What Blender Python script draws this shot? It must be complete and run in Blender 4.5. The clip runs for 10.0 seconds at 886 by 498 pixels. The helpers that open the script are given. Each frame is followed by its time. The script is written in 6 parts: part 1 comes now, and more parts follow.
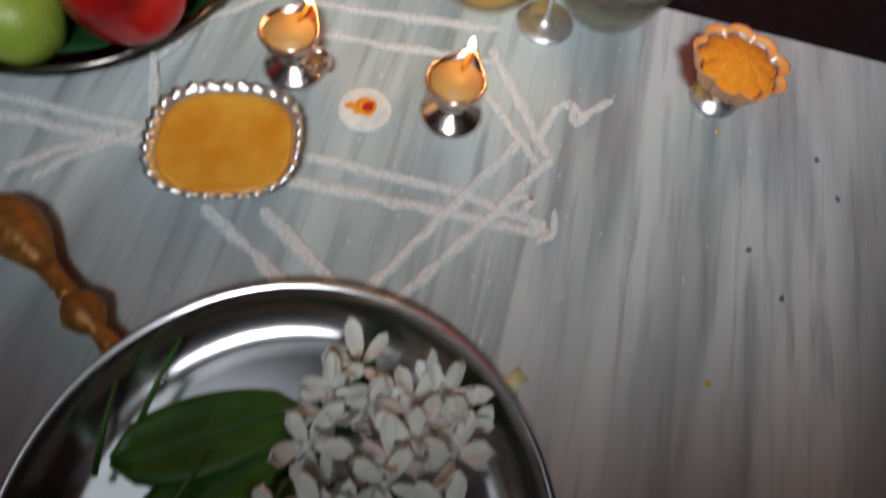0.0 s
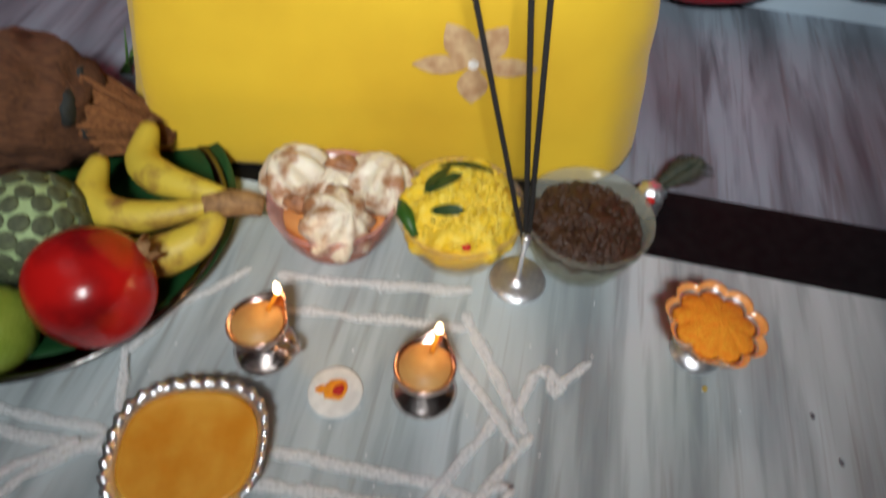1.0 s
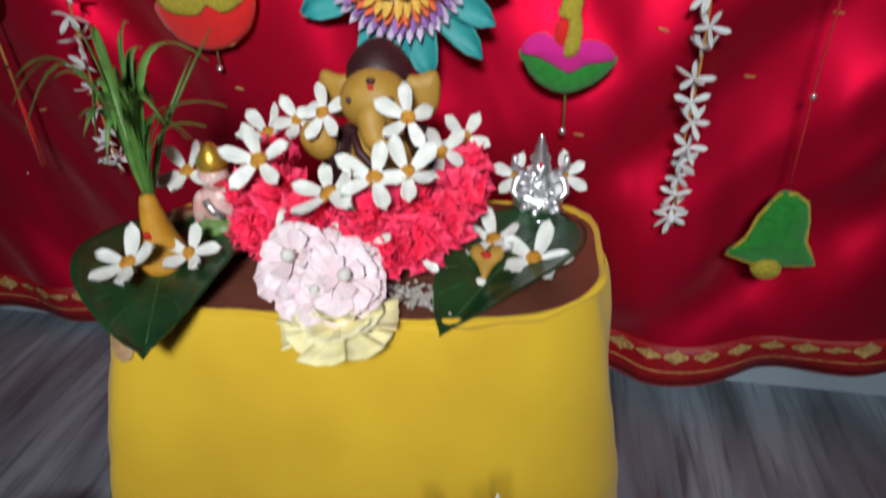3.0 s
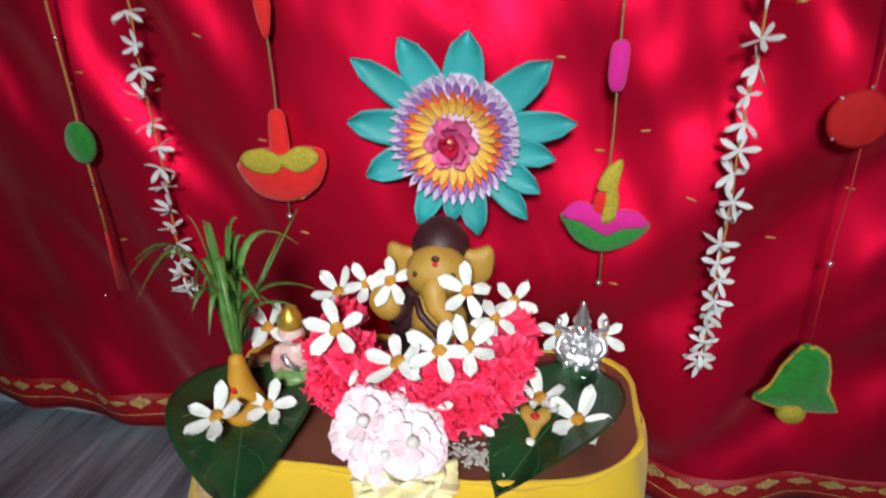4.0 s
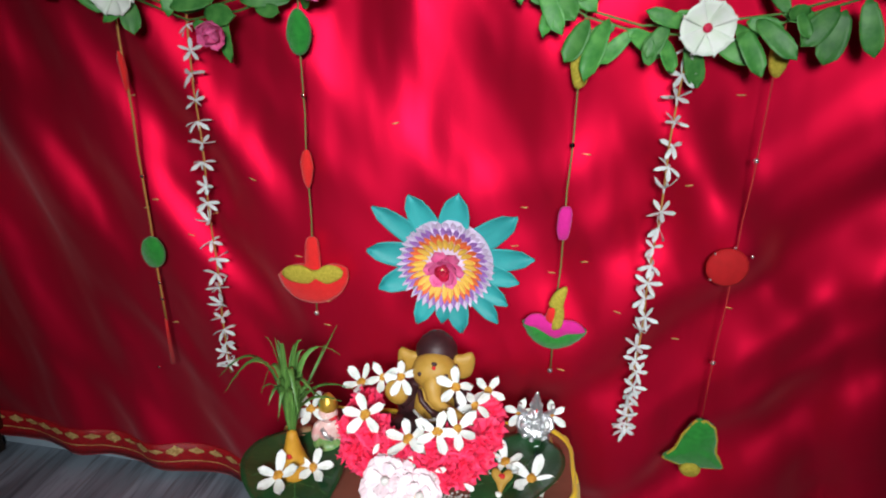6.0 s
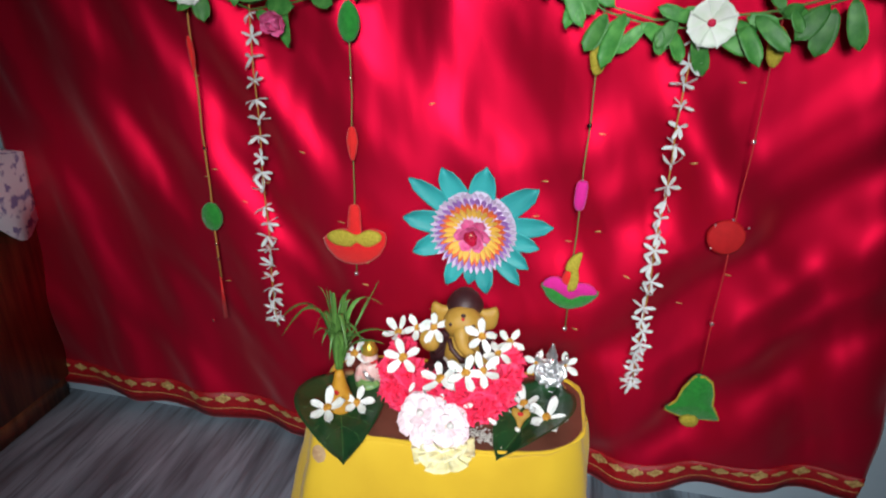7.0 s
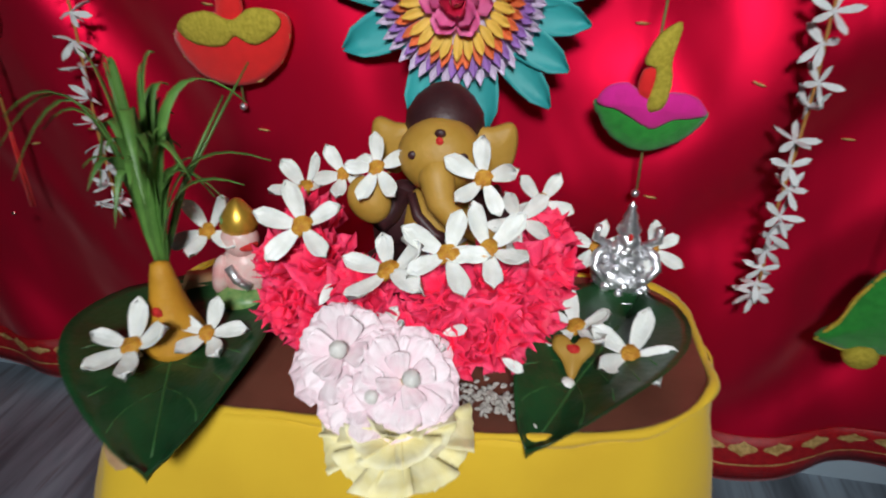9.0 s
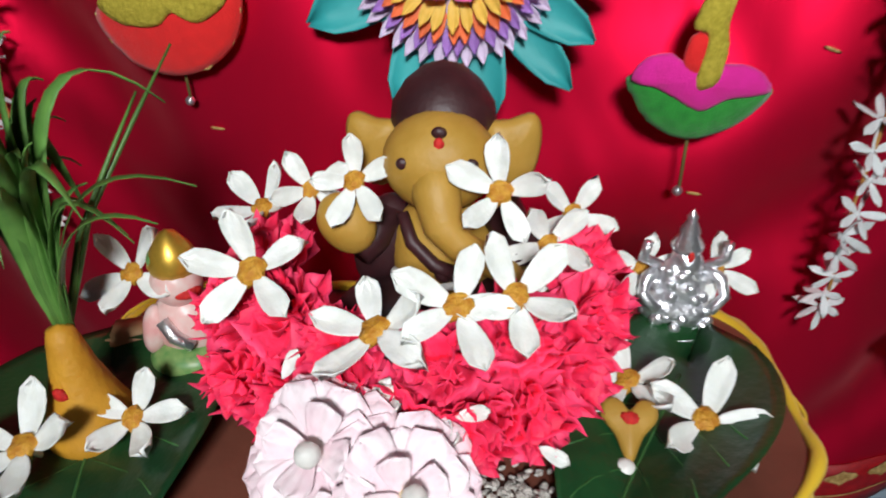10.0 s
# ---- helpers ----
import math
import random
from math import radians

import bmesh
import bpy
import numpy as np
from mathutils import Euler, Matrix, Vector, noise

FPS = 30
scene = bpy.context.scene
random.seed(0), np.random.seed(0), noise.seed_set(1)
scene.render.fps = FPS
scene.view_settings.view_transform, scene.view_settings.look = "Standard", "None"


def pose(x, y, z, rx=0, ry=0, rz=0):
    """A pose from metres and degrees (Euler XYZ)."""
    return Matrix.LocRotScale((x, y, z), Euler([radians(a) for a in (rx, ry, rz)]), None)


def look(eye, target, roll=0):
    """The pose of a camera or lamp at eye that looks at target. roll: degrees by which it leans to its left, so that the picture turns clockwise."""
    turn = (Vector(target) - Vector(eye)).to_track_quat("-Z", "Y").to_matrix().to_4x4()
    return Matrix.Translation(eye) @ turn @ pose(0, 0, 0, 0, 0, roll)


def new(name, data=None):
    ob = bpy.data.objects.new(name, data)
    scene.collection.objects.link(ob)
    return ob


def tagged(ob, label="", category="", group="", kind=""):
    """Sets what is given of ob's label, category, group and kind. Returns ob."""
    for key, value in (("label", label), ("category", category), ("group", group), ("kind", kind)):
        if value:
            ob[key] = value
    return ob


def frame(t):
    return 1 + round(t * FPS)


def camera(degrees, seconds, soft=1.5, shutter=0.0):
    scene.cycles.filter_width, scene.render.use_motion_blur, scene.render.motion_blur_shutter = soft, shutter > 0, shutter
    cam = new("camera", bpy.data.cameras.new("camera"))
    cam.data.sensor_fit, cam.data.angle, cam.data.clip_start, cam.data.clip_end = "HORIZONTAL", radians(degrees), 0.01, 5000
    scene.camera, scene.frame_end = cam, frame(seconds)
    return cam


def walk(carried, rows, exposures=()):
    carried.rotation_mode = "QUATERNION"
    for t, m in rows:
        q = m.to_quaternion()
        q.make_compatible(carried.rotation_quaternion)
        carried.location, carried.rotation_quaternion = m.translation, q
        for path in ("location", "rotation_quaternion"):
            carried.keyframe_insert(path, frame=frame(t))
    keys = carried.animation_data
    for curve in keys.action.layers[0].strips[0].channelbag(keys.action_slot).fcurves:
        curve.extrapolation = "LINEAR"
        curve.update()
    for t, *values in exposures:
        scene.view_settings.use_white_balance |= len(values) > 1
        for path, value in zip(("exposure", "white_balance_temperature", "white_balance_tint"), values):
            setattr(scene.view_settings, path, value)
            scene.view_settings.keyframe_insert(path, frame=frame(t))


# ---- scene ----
cam = camera(68.8, 10.0, soft=2.0, shutter=0.5)
EXPOSURES = [(0.0, 0.1), (0.4, 0.12), (1.0, -0.02), (1.5, -0.2), (2.0, -0.42), (2.5, -0.62), (3.0, -0.75), (4.5, -0.35), (7.0, -0.35), (7.5, -0.42), (8.0, -0.6), (8.5, -0.75), (9.0, -0.85), (9.5, -0.87), (10.0, -0.6)]
PATH = [
    (0, (0.074, 0.19, 0.374), (0.023, 1.067, -1.423), 11.8),
    (0.5, (0.079, 0.245, 0.392), (-0.056, 1.272, -1.319), 5.4),
    (1, (0.082, 0.286, 0.418), (-0.117, 1.487, -1.169), 3.5),
    (1.5, (0.079, 0.308, 0.462), (-0.181, 1.698, -0.953), -0.2),
    (2, (0.087, 0.332, 0.493), (-0.242, 1.823, -0.799), -2.4),
    (2.5, (0.082, 0.368, 0.518), (-0.305, 1.937, -0.661), -1.6),
    (3, (0.097, 0.388, 0.559), (-0.236, 2.071, -0.471), -1.7),
    (3.2, (0.089, 0.389, 0.575), (-0.283, 2.101, -0.389), -2.0),
    (4.3, (0.07, 0.346, 0.692), (-0.336, 2.118, -0.142), -0.9),
    (4.5, (0.068, 0.327, 0.718), (-0.34, 2.104, -0.104), -0.6),
    (5, (0.07, 0.262, 0.769), (-0.312, 2.071, 0.008), 0.3),
    (5.5, (0.075, 0.227, 0.809), (-0.28, 2.034, 0.03), 0.2),
    (5.7, (0.076, 0.221, 0.82), (-0.235, 2.038, 0.046), 1.2),
    (6.8, (0.076, 0.102, 0.868), (-0.251, 1.914, 0.087), 2.0),
    (7, (0.077, 0.091, 0.856), (-0.276, 1.879, 0.034), 1.8),
    (7.5, (0.084, 0.178, 0.779), (-0.24, 1.982, -0.021), 1.9),
    (8, (0.082, 0.277, 0.7), (-0.262, 2.061, -0.137), 1.6),
    (8.5, (0.059, 0.361, 0.617), (-0.215, 2.12, -0.294), 0.8),
    (9, (0.028, 0.464, 0.544), (-0.276, 2.205, -0.392), 0.9),
    (9.5, (0.017, 0.524, 0.529), (-0.241, 2.273, -0.406), 0.0),
    (10, (0.005, 0.563, 0.52), (-0.269, 2.279, -0.469), -1.0),
]
walk(cam, [(t, look(eye, target, roll)) for t, eye, target, roll in PATH], EXPOSURES)

# ---- world and lights ----
world = bpy.data.worlds.new("world")
scene.world = world
world.use_nodes = True
world.node_tree.nodes["Background"].inputs[0].default_value = (0.75, 0.85, 1.0, 1)
world.node_tree.nodes["Background"].inputs[1].default_value = 0.02
scene.view_settings.exposure = 0.0


def area(name, m, w, h, power, color):
    d = bpy.data.lights.new(name, "AREA")
    d.shape, d.size, d.size_y, d.energy, d.color = "RECTANGLE", w, h, power, color
    ob = new(name, d)
    ob.matrix_world = m
    return ob


# added light in mid-air before the altar, standing in for the unseen source
KEY_AT = (0.13, -0.22, 1.02)
key_light = area("stand_in_key", look(KEY_AT, (-0.05, 0.92, 0.42)), 0.20, 0.16, 5.8, (0.94, 0.98, 1.0))
key_light.data.spread = radians(80)
# the tube light on the ceiling, off to the side
area("tube_light", pose(-0.92, 0.24, 2.44, 0, 0, 20), 1.20, 0.70, 1.5, (0.90, 0.96, 1.0))


# ---- materials ----
def mat(name, color, rough=0.5, metal=0.0, color2=None, scale=40.0, bump=0.0, bump_scale=200.0, stretch=(1, 1, 1), mix=(0.35, 0.65),
        sheen=0.0, coat=0.0, subsurf=0.0, trans=0.0, ior=1.45, vary=0.0, detail=4.0, spec=0.5):
    m = bpy.data.materials.new(name)
    m.use_nodes = True
    nt = m.node_tree
    b = nt.nodes["Principled BSDF"]
    b.inputs["Roughness"].default_value = rough
    b.inputs["Metallic"].default_value = metal
    b.inputs["Sheen Weight"].default_value = sheen
    b.inputs["Coat Weight"].default_value = coat
    b.inputs["Transmission Weight"].default_value = trans
    b.inputs["IOR"].default_value = ior
    b.inputs["Specular IOR Level"].default_value = spec
    if subsurf:
        b.inputs["Subsurface Weight"].default_value = subsurf
        b.inputs["Subsurface Radius"].default_value = (0.004, 0.003, 0.002)
        b.inputs["Subsurface Scale"].default_value = 1.0
    tc = nt.nodes.new("ShaderNodeTexCoord")
    mp = nt.nodes.new("ShaderNodeMapping")
    mp.inputs["Scale"].default_value = stretch
    nt.links.new(tc.outputs["Object"], mp.inputs[0])
    n = nt.nodes.new("ShaderNodeTexNoise")
    n.inputs["Scale"].default_value = scale
    n.inputs["Detail"].default_value = detail
    nt.links.new(mp.outputs[0], n.inputs["Vector"])
    r = nt.nodes.new("ShaderNodeValToRGB")
    r.color_ramp.elements[0].position, r.color_ramp.elements[1].position = mix
    r.color_ramp.elements[0].color = (*color, 1)
    c2 = color2 or tuple(min(1, c * 0.82) for c in color)
    r.color_ramp.elements[1].color = (*c2, 1)
    nt.links.new(n.outputs["Fac"], r.inputs[0])
    out = r.outputs[0]
    if vary:
        oi = nt.nodes.new("ShaderNodeObjectInfo")
        hs = nt.nodes.new("ShaderNodeHueSaturation")
        mr = nt.nodes.new("ShaderNodeMapRange")
        mr.inputs["To Min"].default_value, mr.inputs["To Max"].default_value = 1 - vary, 1 + vary
        nt.links.new(oi.outputs["Random"], mr.inputs[0])
        nt.links.new(mr.outputs[0], hs.inputs["Value"])
        nt.links.new(out, hs.inputs["Color"])
        out = hs.outputs[0]
    nt.links.new(out, b.inputs["Base Color"])
    if bump:
        n2 = nt.nodes.new("ShaderNodeTexNoise")
        n2.inputs["Scale"].default_value = bump_scale
        n2.inputs["Detail"].default_value = 3
        nt.links.new(mp.outputs[0], n2.inputs["Vector"])
        bp = nt.nodes.new("ShaderNodeBump")
        bp.inputs["Strength"].default_value = bump
        bp.inputs["Distance"].default_value = 0.002
        nt.links.new(n2.outputs["Fac"], bp.inputs["Height"])
        nt.links.new(bp.outputs[0], b.inputs["Normal"])
    return m


def powder(name, color):
    """Loose powder: solid along the middle of a stroke, breaking up into grains towards its edges."""
    m = mat(name, color, 0.9, color2=(0.80, 0.81, 0.82), scale=160, bump=0.35, bump_scale=600, detail=8)
    nt = m.node_tree
    uv = nt.nodes.new("ShaderNodeUVMap")
    sep = nt.nodes.new("ShaderNodeSeparateXYZ")
    nt.links.new(uv.outputs[0], sep.inputs[0])
    n = nt.nodes.new("ShaderNodeTexNoise")
    n.inputs["Scale"].default_value, n.inputs["Detail"].default_value = 420, 6
    tc = nt.nodes.new("ShaderNodeTexCoord")
    nt.links.new(tc.outputs["Object"], n.inputs["Vector"])
    add = nt.nodes.new("ShaderNodeMath")
    add.operation = "MULTIPLY_ADD"
    nt.links.new(sep.outputs["X"], add.inputs[0])
    add.inputs[1].default_value = 0.62
    nt.links.new(n.outputs["Fac"], add.inputs[2])
    mr = nt.nodes.new("ShaderNodeMapRange")
    mr.inputs["From Min"].default_value, mr.inputs["From Max"].default_value = 0.46, 1.10
    mr.inputs["To Max"].default_value = 0.72
    nt.links.new(add.outputs[0], mr.inputs[0])
    nt.links.new(mr.outputs[0], nt.nodes["Principled BSDF"].inputs["Alpha"])
    return m


def thin_clear(name, tint, body, share):
    """Thin clear plastic: mostly see-through, with some body colour and a glossy skin."""
    m = mat(name, body, 0.12, color2=tuple(0.9 * c for c in body), scale=60)
    nt = m.node_tree
    tr = nt.nodes.new("ShaderNodeBsdfTransparent")
    tr.inputs[0].default_value = (*tint, 1)
    mx = nt.nodes.new("ShaderNodeMixShader")
    mx.inputs[0].default_value = share
    nt.links.new(tr.outputs[0], mx.inputs[1])
    nt.links.new(nt.nodes["Principled BSDF"].outputs[0], mx.inputs[2])
    nt.links.new(mx.outputs[0], nt.nodes["Material Output"].inputs[0])
    return m


def glow(name, color, strength):
    m = bpy.data.materials.new(name)
    m.use_nodes = True
    b = m.node_tree.nodes["Principled BSDF"]
    b.inputs["Base Color"].default_value = (*color, 1)
    b.inputs["Emission Color"].default_value = (*color, 1)
    b.inputs["Emission Strength"].default_value = strength
    return m


def marble(name, light, dark, warm, gloss=0.3):
    """Pale marble with long streaks that run away from the viewer."""
    m = bpy.data.materials.new(name)
    m.use_nodes = True
    nt = m.node_tree
    b = nt.nodes["Principled BSDF"]
    b.inputs["Roughness"].default_value = gloss
    b.inputs["Specular IOR Level"].default_value = 0.35
    tc = nt.nodes.new("ShaderNodeTexCoord")
    col = None
    for sc, st, rot, pos, colour in ((5.0, (3.2, 0.45, 1), 6, (0.40, 0.66), dark), (26.0, (2.6, 0.22, 1), 4, (0.50, 0.72), dark), (70.0, (2.0, 0.10, 1), 5, (0.56, 0.78), warm)):
        mp = nt.nodes.new("ShaderNodeMapping")
        mp.inputs["Scale"].default_value = st
        mp.inputs["Rotation"].default_value = (0, 0, radians(rot))
        nt.links.new(tc.outputs["Object"], mp.inputs[0])
        n = nt.nodes.new("ShaderNodeTexNoise")
        n.inputs["Scale"].default_value, n.inputs["Detail"].default_value, n.inputs["Distortion"].default_value = sc, 5, 0.35
        nt.links.new(mp.outputs[0], n.inputs["Vector"])
        r = nt.nodes.new("ShaderNodeMapRange")
        r.inputs["From Min"].default_value, r.inputs["From Max"].default_value = pos
        r.inputs["To Max"].default_value = 0.8
        nt.links.new(n.outputs["Fac"], r.inputs[0])
        mx = nt.nodes.new("ShaderNodeMix")
        mx.data_type = "RGBA"
        nt.links.new(r.outputs[0], mx.inputs["Factor"])
        if col:
            nt.links.new(col, mx.inputs[6])
        else:
            mx.inputs[6].default_value = (*light, 1)
        mx.inputs[7].default_value = (*colour, 1)
        col = mx.outputs[2]
    nt.links.new(col, b.inputs["Base Color"])
    return m


M = {}
M["marble"] = marble("white_marble", (0.51, 0.575, 0.59), (0.21, 0.245, 0.26), (0.24, 0.225, 0.215))
# greyer marble, darkened further to hold the shade on the floor behind the stool
M["marble_back"] = marble("grey_marble_shaded", (0.25, 0.31, 0.37), (0.055, 0.06, 0.075), (0.10, 0.08, 0.08), 0.45)
M["granite"] = mat("black_granite", (0.004, 0.004, 0.005), 0.5, color2=(0.008, 0.008, 0.009), scale=90, spec=0.1)
M["wall"] = mat("pale_paint", (0.38, 0.47, 0.54), 0.6, color2=(0.32, 0.40, 0.47), scale=6, bump=0.15)
# for the walls out of view: dark, so that they bounce little light
M["room"] = mat("dark_unseen_wall", (0.09, 0.07, 0.06), 0.8, scale=5)
M["ceiling"] = mat("white_paint", (0.55, 0.55, 0.55), 0.8, scale=5)
M["satin"] = mat("red_satin", (0.72, 0.004, 0.046), 0.50, metal=0.82, color2=(0.64, 0.003, 0.036), spec=0.15, scale=7, bump=0.05, bump_scale=900, stretch=(1, 1, 0.25), sheen=0.1)
M["border"] = mat("dark_red_border", (0.28, 0.004, 0.010), 0.45, color2=(0.40, 0.008, 0.012), scale=160, bump=0.2, bump_scale=1500)
M["zari"] = mat("gold_zari", (0.80, 0.56, 0.22), 0.5, metal=0.25, color2=(0.45, 0.25, 0.07), scale=220, bump=0.5, bump_scale=1800)
M["yellow"] = mat("yellow_cotton", (0.76, 0.49, 0.022), 0.75, color2=(0.62, 0.37, 0.014), mix=(0.40, 0.72), scale=7, bump=0.25, bump_scale=1500, sheen=0.15, detail=6)
M["print"] = mat("brown_print", (0.42, 0.24, 0.12), 0.75, color2=(0.58, 0.40, 0.22), scale=110, bump=0.2, bump_scale=1500, detail=6)
M["brown"] = mat("brown_board", (0.17, 0.055, 0.035), 0.45, color2=(0.11, 0.035, 0.022), scale=25, bump=0.1)
M["leaf"] = mat("betel_leaf_green", (0.012, 0.060, 0.018), 0.32, color2=(0.006, 0.036, 0.012), scale=30, bump=0.35, bump_scale=160)
M["leaf_vein"] = mat("leaf_vein_green", (0.04, 0.13, 0.035), 0.4, scale=80)
M["leaf2"] = mat("fresh_leaf_green", (0.045, 0.15, 0.018), 0.45, color2=(0.022, 0.085, 0.010), scale=45, bump=0.3, bump_scale=200, vary=0.25)
M["grass"] = mat("grass_green", (0.10, 0.22, 0.045), 0.45, color2=(0.06, 0.15, 0.03), scale=90, vary=0.3)
M["silkleaf"] = mat("cloth_leaf_green", (0.035, 0.20, 0.035), 0.5, color2=(0.10, 0.33, 0.07), scale=60, bump=0.2, vary=0.3)
M["petal"] = mat("white_petal", (0.80, 0.80, 0.76), 0.5, color2=(0.68, 0.69, 0.64), scale=120, bump=0.2, bump_scale=350, subsurf=0.15, vary=0.06)
M["petal_grey"] = mat("wilting_white_petal", (0.70, 0.72, 0.73), 0.55, color2=(0.58, 0.60, 0.60), scale=140, bump=0.2, bump_scale=350, vary=0.12)
M["paste"] = mat("turmeric_paste", (0.44, 0.17, 0.010), 0.6, color2=(0.58, 0.30, 0.03), scale=260, bump=0.8, bump_scale=500)
M["carnation"] = mat("red_crepe", (0.80, 0.014, 0.070), 0.6, color2=(0.88, 0.050, 0.15), scale=70, bump=0.3, bump_scale=400, vary=0.15)
M["pink"] = mat("pale_pink_silk", (0.82, 0.60, 0.66), 0.55, color2=(0.85, 0.74, 0.77), scale=60, bump=0.2, bump_scale=300, vary=0.06)
M["paleyellow"] = mat("pale_yellow_silk", (0.86, 0.76, 0.36), 0.6, color2=(0.88, 0.83, 0.56), scale=60, bump=0.2, bump_scale=300, vary=0.06)
M["clay"] = mat("ochre_clay", (0.44, 0.25, 0.045), 0.55, color2=(0.38, 0.21, 0.03), scale=60, bump=0.15, bump_scale=300)
M["choc"] = mat("dark_brown_clay", (0.045, 0.012, 0.014), 0.5, color2=(0.03, 0.008, 0.010), scale=60, bump=0.15, bump_scale=300)
M["red"] = mat("red_kumkum", (0.60, 0.02, 0.015), 0.7, color2=(0.42, 0.01, 0.01), scale=400, bump=0.5, bump_scale=900)
M["white"] = mat("white_enamel", (0.80, 0.78, 0.74), 0.5, scale=120, bump=0.1)
M["silver"] = mat("silver_metal", (0.88, 0.88, 0.90), 0.30, metal=0.9, color2=(0.74, 0.74, 0.78), scale=300, bump=0.3, bump_scale=500)
M["steel"] = mat("stainless_steel", (0.80, 0.82, 0.85), 0.19, metal=1.0, color2=(0.68, 0.69, 0.72), scale=30, stretch=(1, 1, 6), bump=0.01, bump_scale=900)
M["darksteel"] = mat("dark_steel", (0.20, 0.19, 0.18), 0.18, metal=1.0, color2=(0.13, 0.12, 0.11), scale=30, bump=0.03, bump_scale=900)
M["brass"] = mat("aged_brass", (0.34, 0.15, 0.030), 0.45, metal=0.4, color2=(0.18, 0.07, 0.014), scale=120, bump=0.5, bump_scale=260)
M["palecopper"] = mat("silvered_copper", (0.86, 0.78, 0.76), 0.22, metal=1.0, color2=(0.78, 0.66, 0.62), scale=60, bump=0.3, bump_scale=160)
M["copper"] = mat("rose_copper", (0.76, 0.55, 0.48), 0.2, metal=1.0, color2=(0.66, 0.44, 0.36), scale=90)
M["ghee"] = mat("amber_ghee", (0.50, 0.25, 0.07), 0.5, color2=(0.56, 0.31, 0.10), scale=90, subsurf=0.2)
M["kheer"] = mat("orange_sweet", (0.60, 0.23, 0.016), 0.3, color2=(0.68, 0.33, 0.04), scale=45, bump=0.25, bump_scale=60)
M["orangepowder"] = mat("orange_powder", (0.88, 0.25, 0.008), 0.8, color2=(0.90, 0.36, 0.02), scale=300, bump=1.0, bump_scale=500)
M["orangecup"] = mat("peach_plastic", (0.84, 0.38, 0.13), 0.2, color2=(0.80, 0.32, 0.09), scale=60, coat=0.4)
M["glass"] = thin_clear("peach_clear_plastic", (0.99, 0.95, 0.88), (0.80, 0.62, 0.45), 0.16)
M["smokeglass"] = thin_clear("clear_plastic", (0.94, 0.94, 0.90), (0.62, 0.62, 0.54), 0.18)
M["pinkglass"] = thin_clear("pink_plastic", (0.97, 0.80, 0.77), (0.78, 0.46, 0.44), 0.35)
M["dough"] = mat("steamed_dough", (0.76, 0.68, 0.54), 0.45, color2=(0.36, 0.17, 0.08), mix=(0.46, 0.62), scale=60, bump=0.3, bump_scale=200, subsurf=0.2)
M["jaggery"] = mat("jaggery_filling", (0.16, 0.055, 0.02), 0.35, color2=(0.45, 0.20, 0.09), scale=110, bump=0.8, bump_scale=350)
M["rice"] = mat("yellow_rice", (0.78, 0.52, 0.015), 0.5, color2=(0.78, 0.58, 0.08), scale=180, bump=0.9, bump_scale=420, vary=0.15)
M["curry"] = mat("curry_leaf", (0.015, 0.04, 0.010), 0.3, color2=(0.03, 0.06, 0.015), scale=90)
M["pulse"] = mat("dark_pulse", (0.030, 0.013, 0.007), 0.4, color2=(0.065, 0.028, 0.014), scale=260, bump=1.0, bump_scale=420)
M["stick"] = mat("charcoal_incense", (0.014, 0.012, 0.011), 0.9, scale=400, bump=0.4, bump_scale=1200)
M["ash"] = mat("grey_ash", (0.62, 0.55, 0.52), 0.9, scale=500, bump=0.4, bump_scale=900)
M["coir"] = mat("coconut_husk", (0.15, 0.060, 0.025), 0.9, color2=(0.075, 0.03, 0.014), scale=70, stretch=(1, 5, 5), bump=1.0, bump_scale=260, detail=8)
M["coir2"] = mat("coconut_tuft", (0.40, 0.16, 0.05), 0.9, color2=(0.17, 0.06, 0.02), scale=120, stretch=(1, 6, 6), bump=1.0, bump_scale=300, detail=8)
M["eye"] = mat("dark_scar", (0.02, 0.022, 0.02), 0.8, scale=120, bump=0.5)
M["banana"] = mat("ripe_banana", (0.58, 0.44, 0.05), 0.5, color2=(0.24, 0.12, 0.03), mix=(0.51, 0.66), scale=30, bump=0.25, bump_scale=90, detail=6)
M["banana_brown"] = mat("banana_stem", (0.36, 0.20, 0.08), 0.7, color2=(0.16, 0.08, 0.03), scale=120, bump=0.6)
M["pome"] = mat("pomegranate_red", (0.46, 0.008, 0.007), 0.24, color2=(0.16, 0.004, 0.005), mix=(0.44, 0.66), scale=20, bump=0.12, bump_scale=90, detail=7)
M["custard"] = mat("custard_apple_green", (0.055, 0.065, 0.035), 0.75, color2=(0.10, 0.12, 0.06), scale=90, bump=0.4, vary=0.12)
M["custard_gap"] = mat("custard_apple_groove", (0.34, 0.46, 0.22), 0.7, scale=90, bump=0.5)
M["lime"] = mat("green_fruit", (0.28, 0.36, 0.05), 0.4, color2=(0.20, 0.28, 0.03), scale=40, bump=0.3, bump_scale=300)
M["chalk"] = powder("rangoli_powder", (0.88, 0.88, 0.88))
M["speck"] = mat("white_speck", (0.78, 0.79, 0.80), 0.9)
M["teal"] = mat("teal_foam_paper", (0.035, 0.36, 0.36), 0.55, color2=(0.028, 0.30, 0.31), scale=30, bump=0.08, vary=0.10)
M["lilac"] = mat("lilac_paper", (0.62, 0.50, 0.66), 0.6, scale=60, vary=0.12)
M["purple"] = mat("violet_paper", (0.34, 0.16, 0.50), 0.6, scale=60, vary=0.15)
M["orange"] = mat("orange_paper", (0.78, 0.16, 0.05), 0.6, scale=60, vary=0.12)
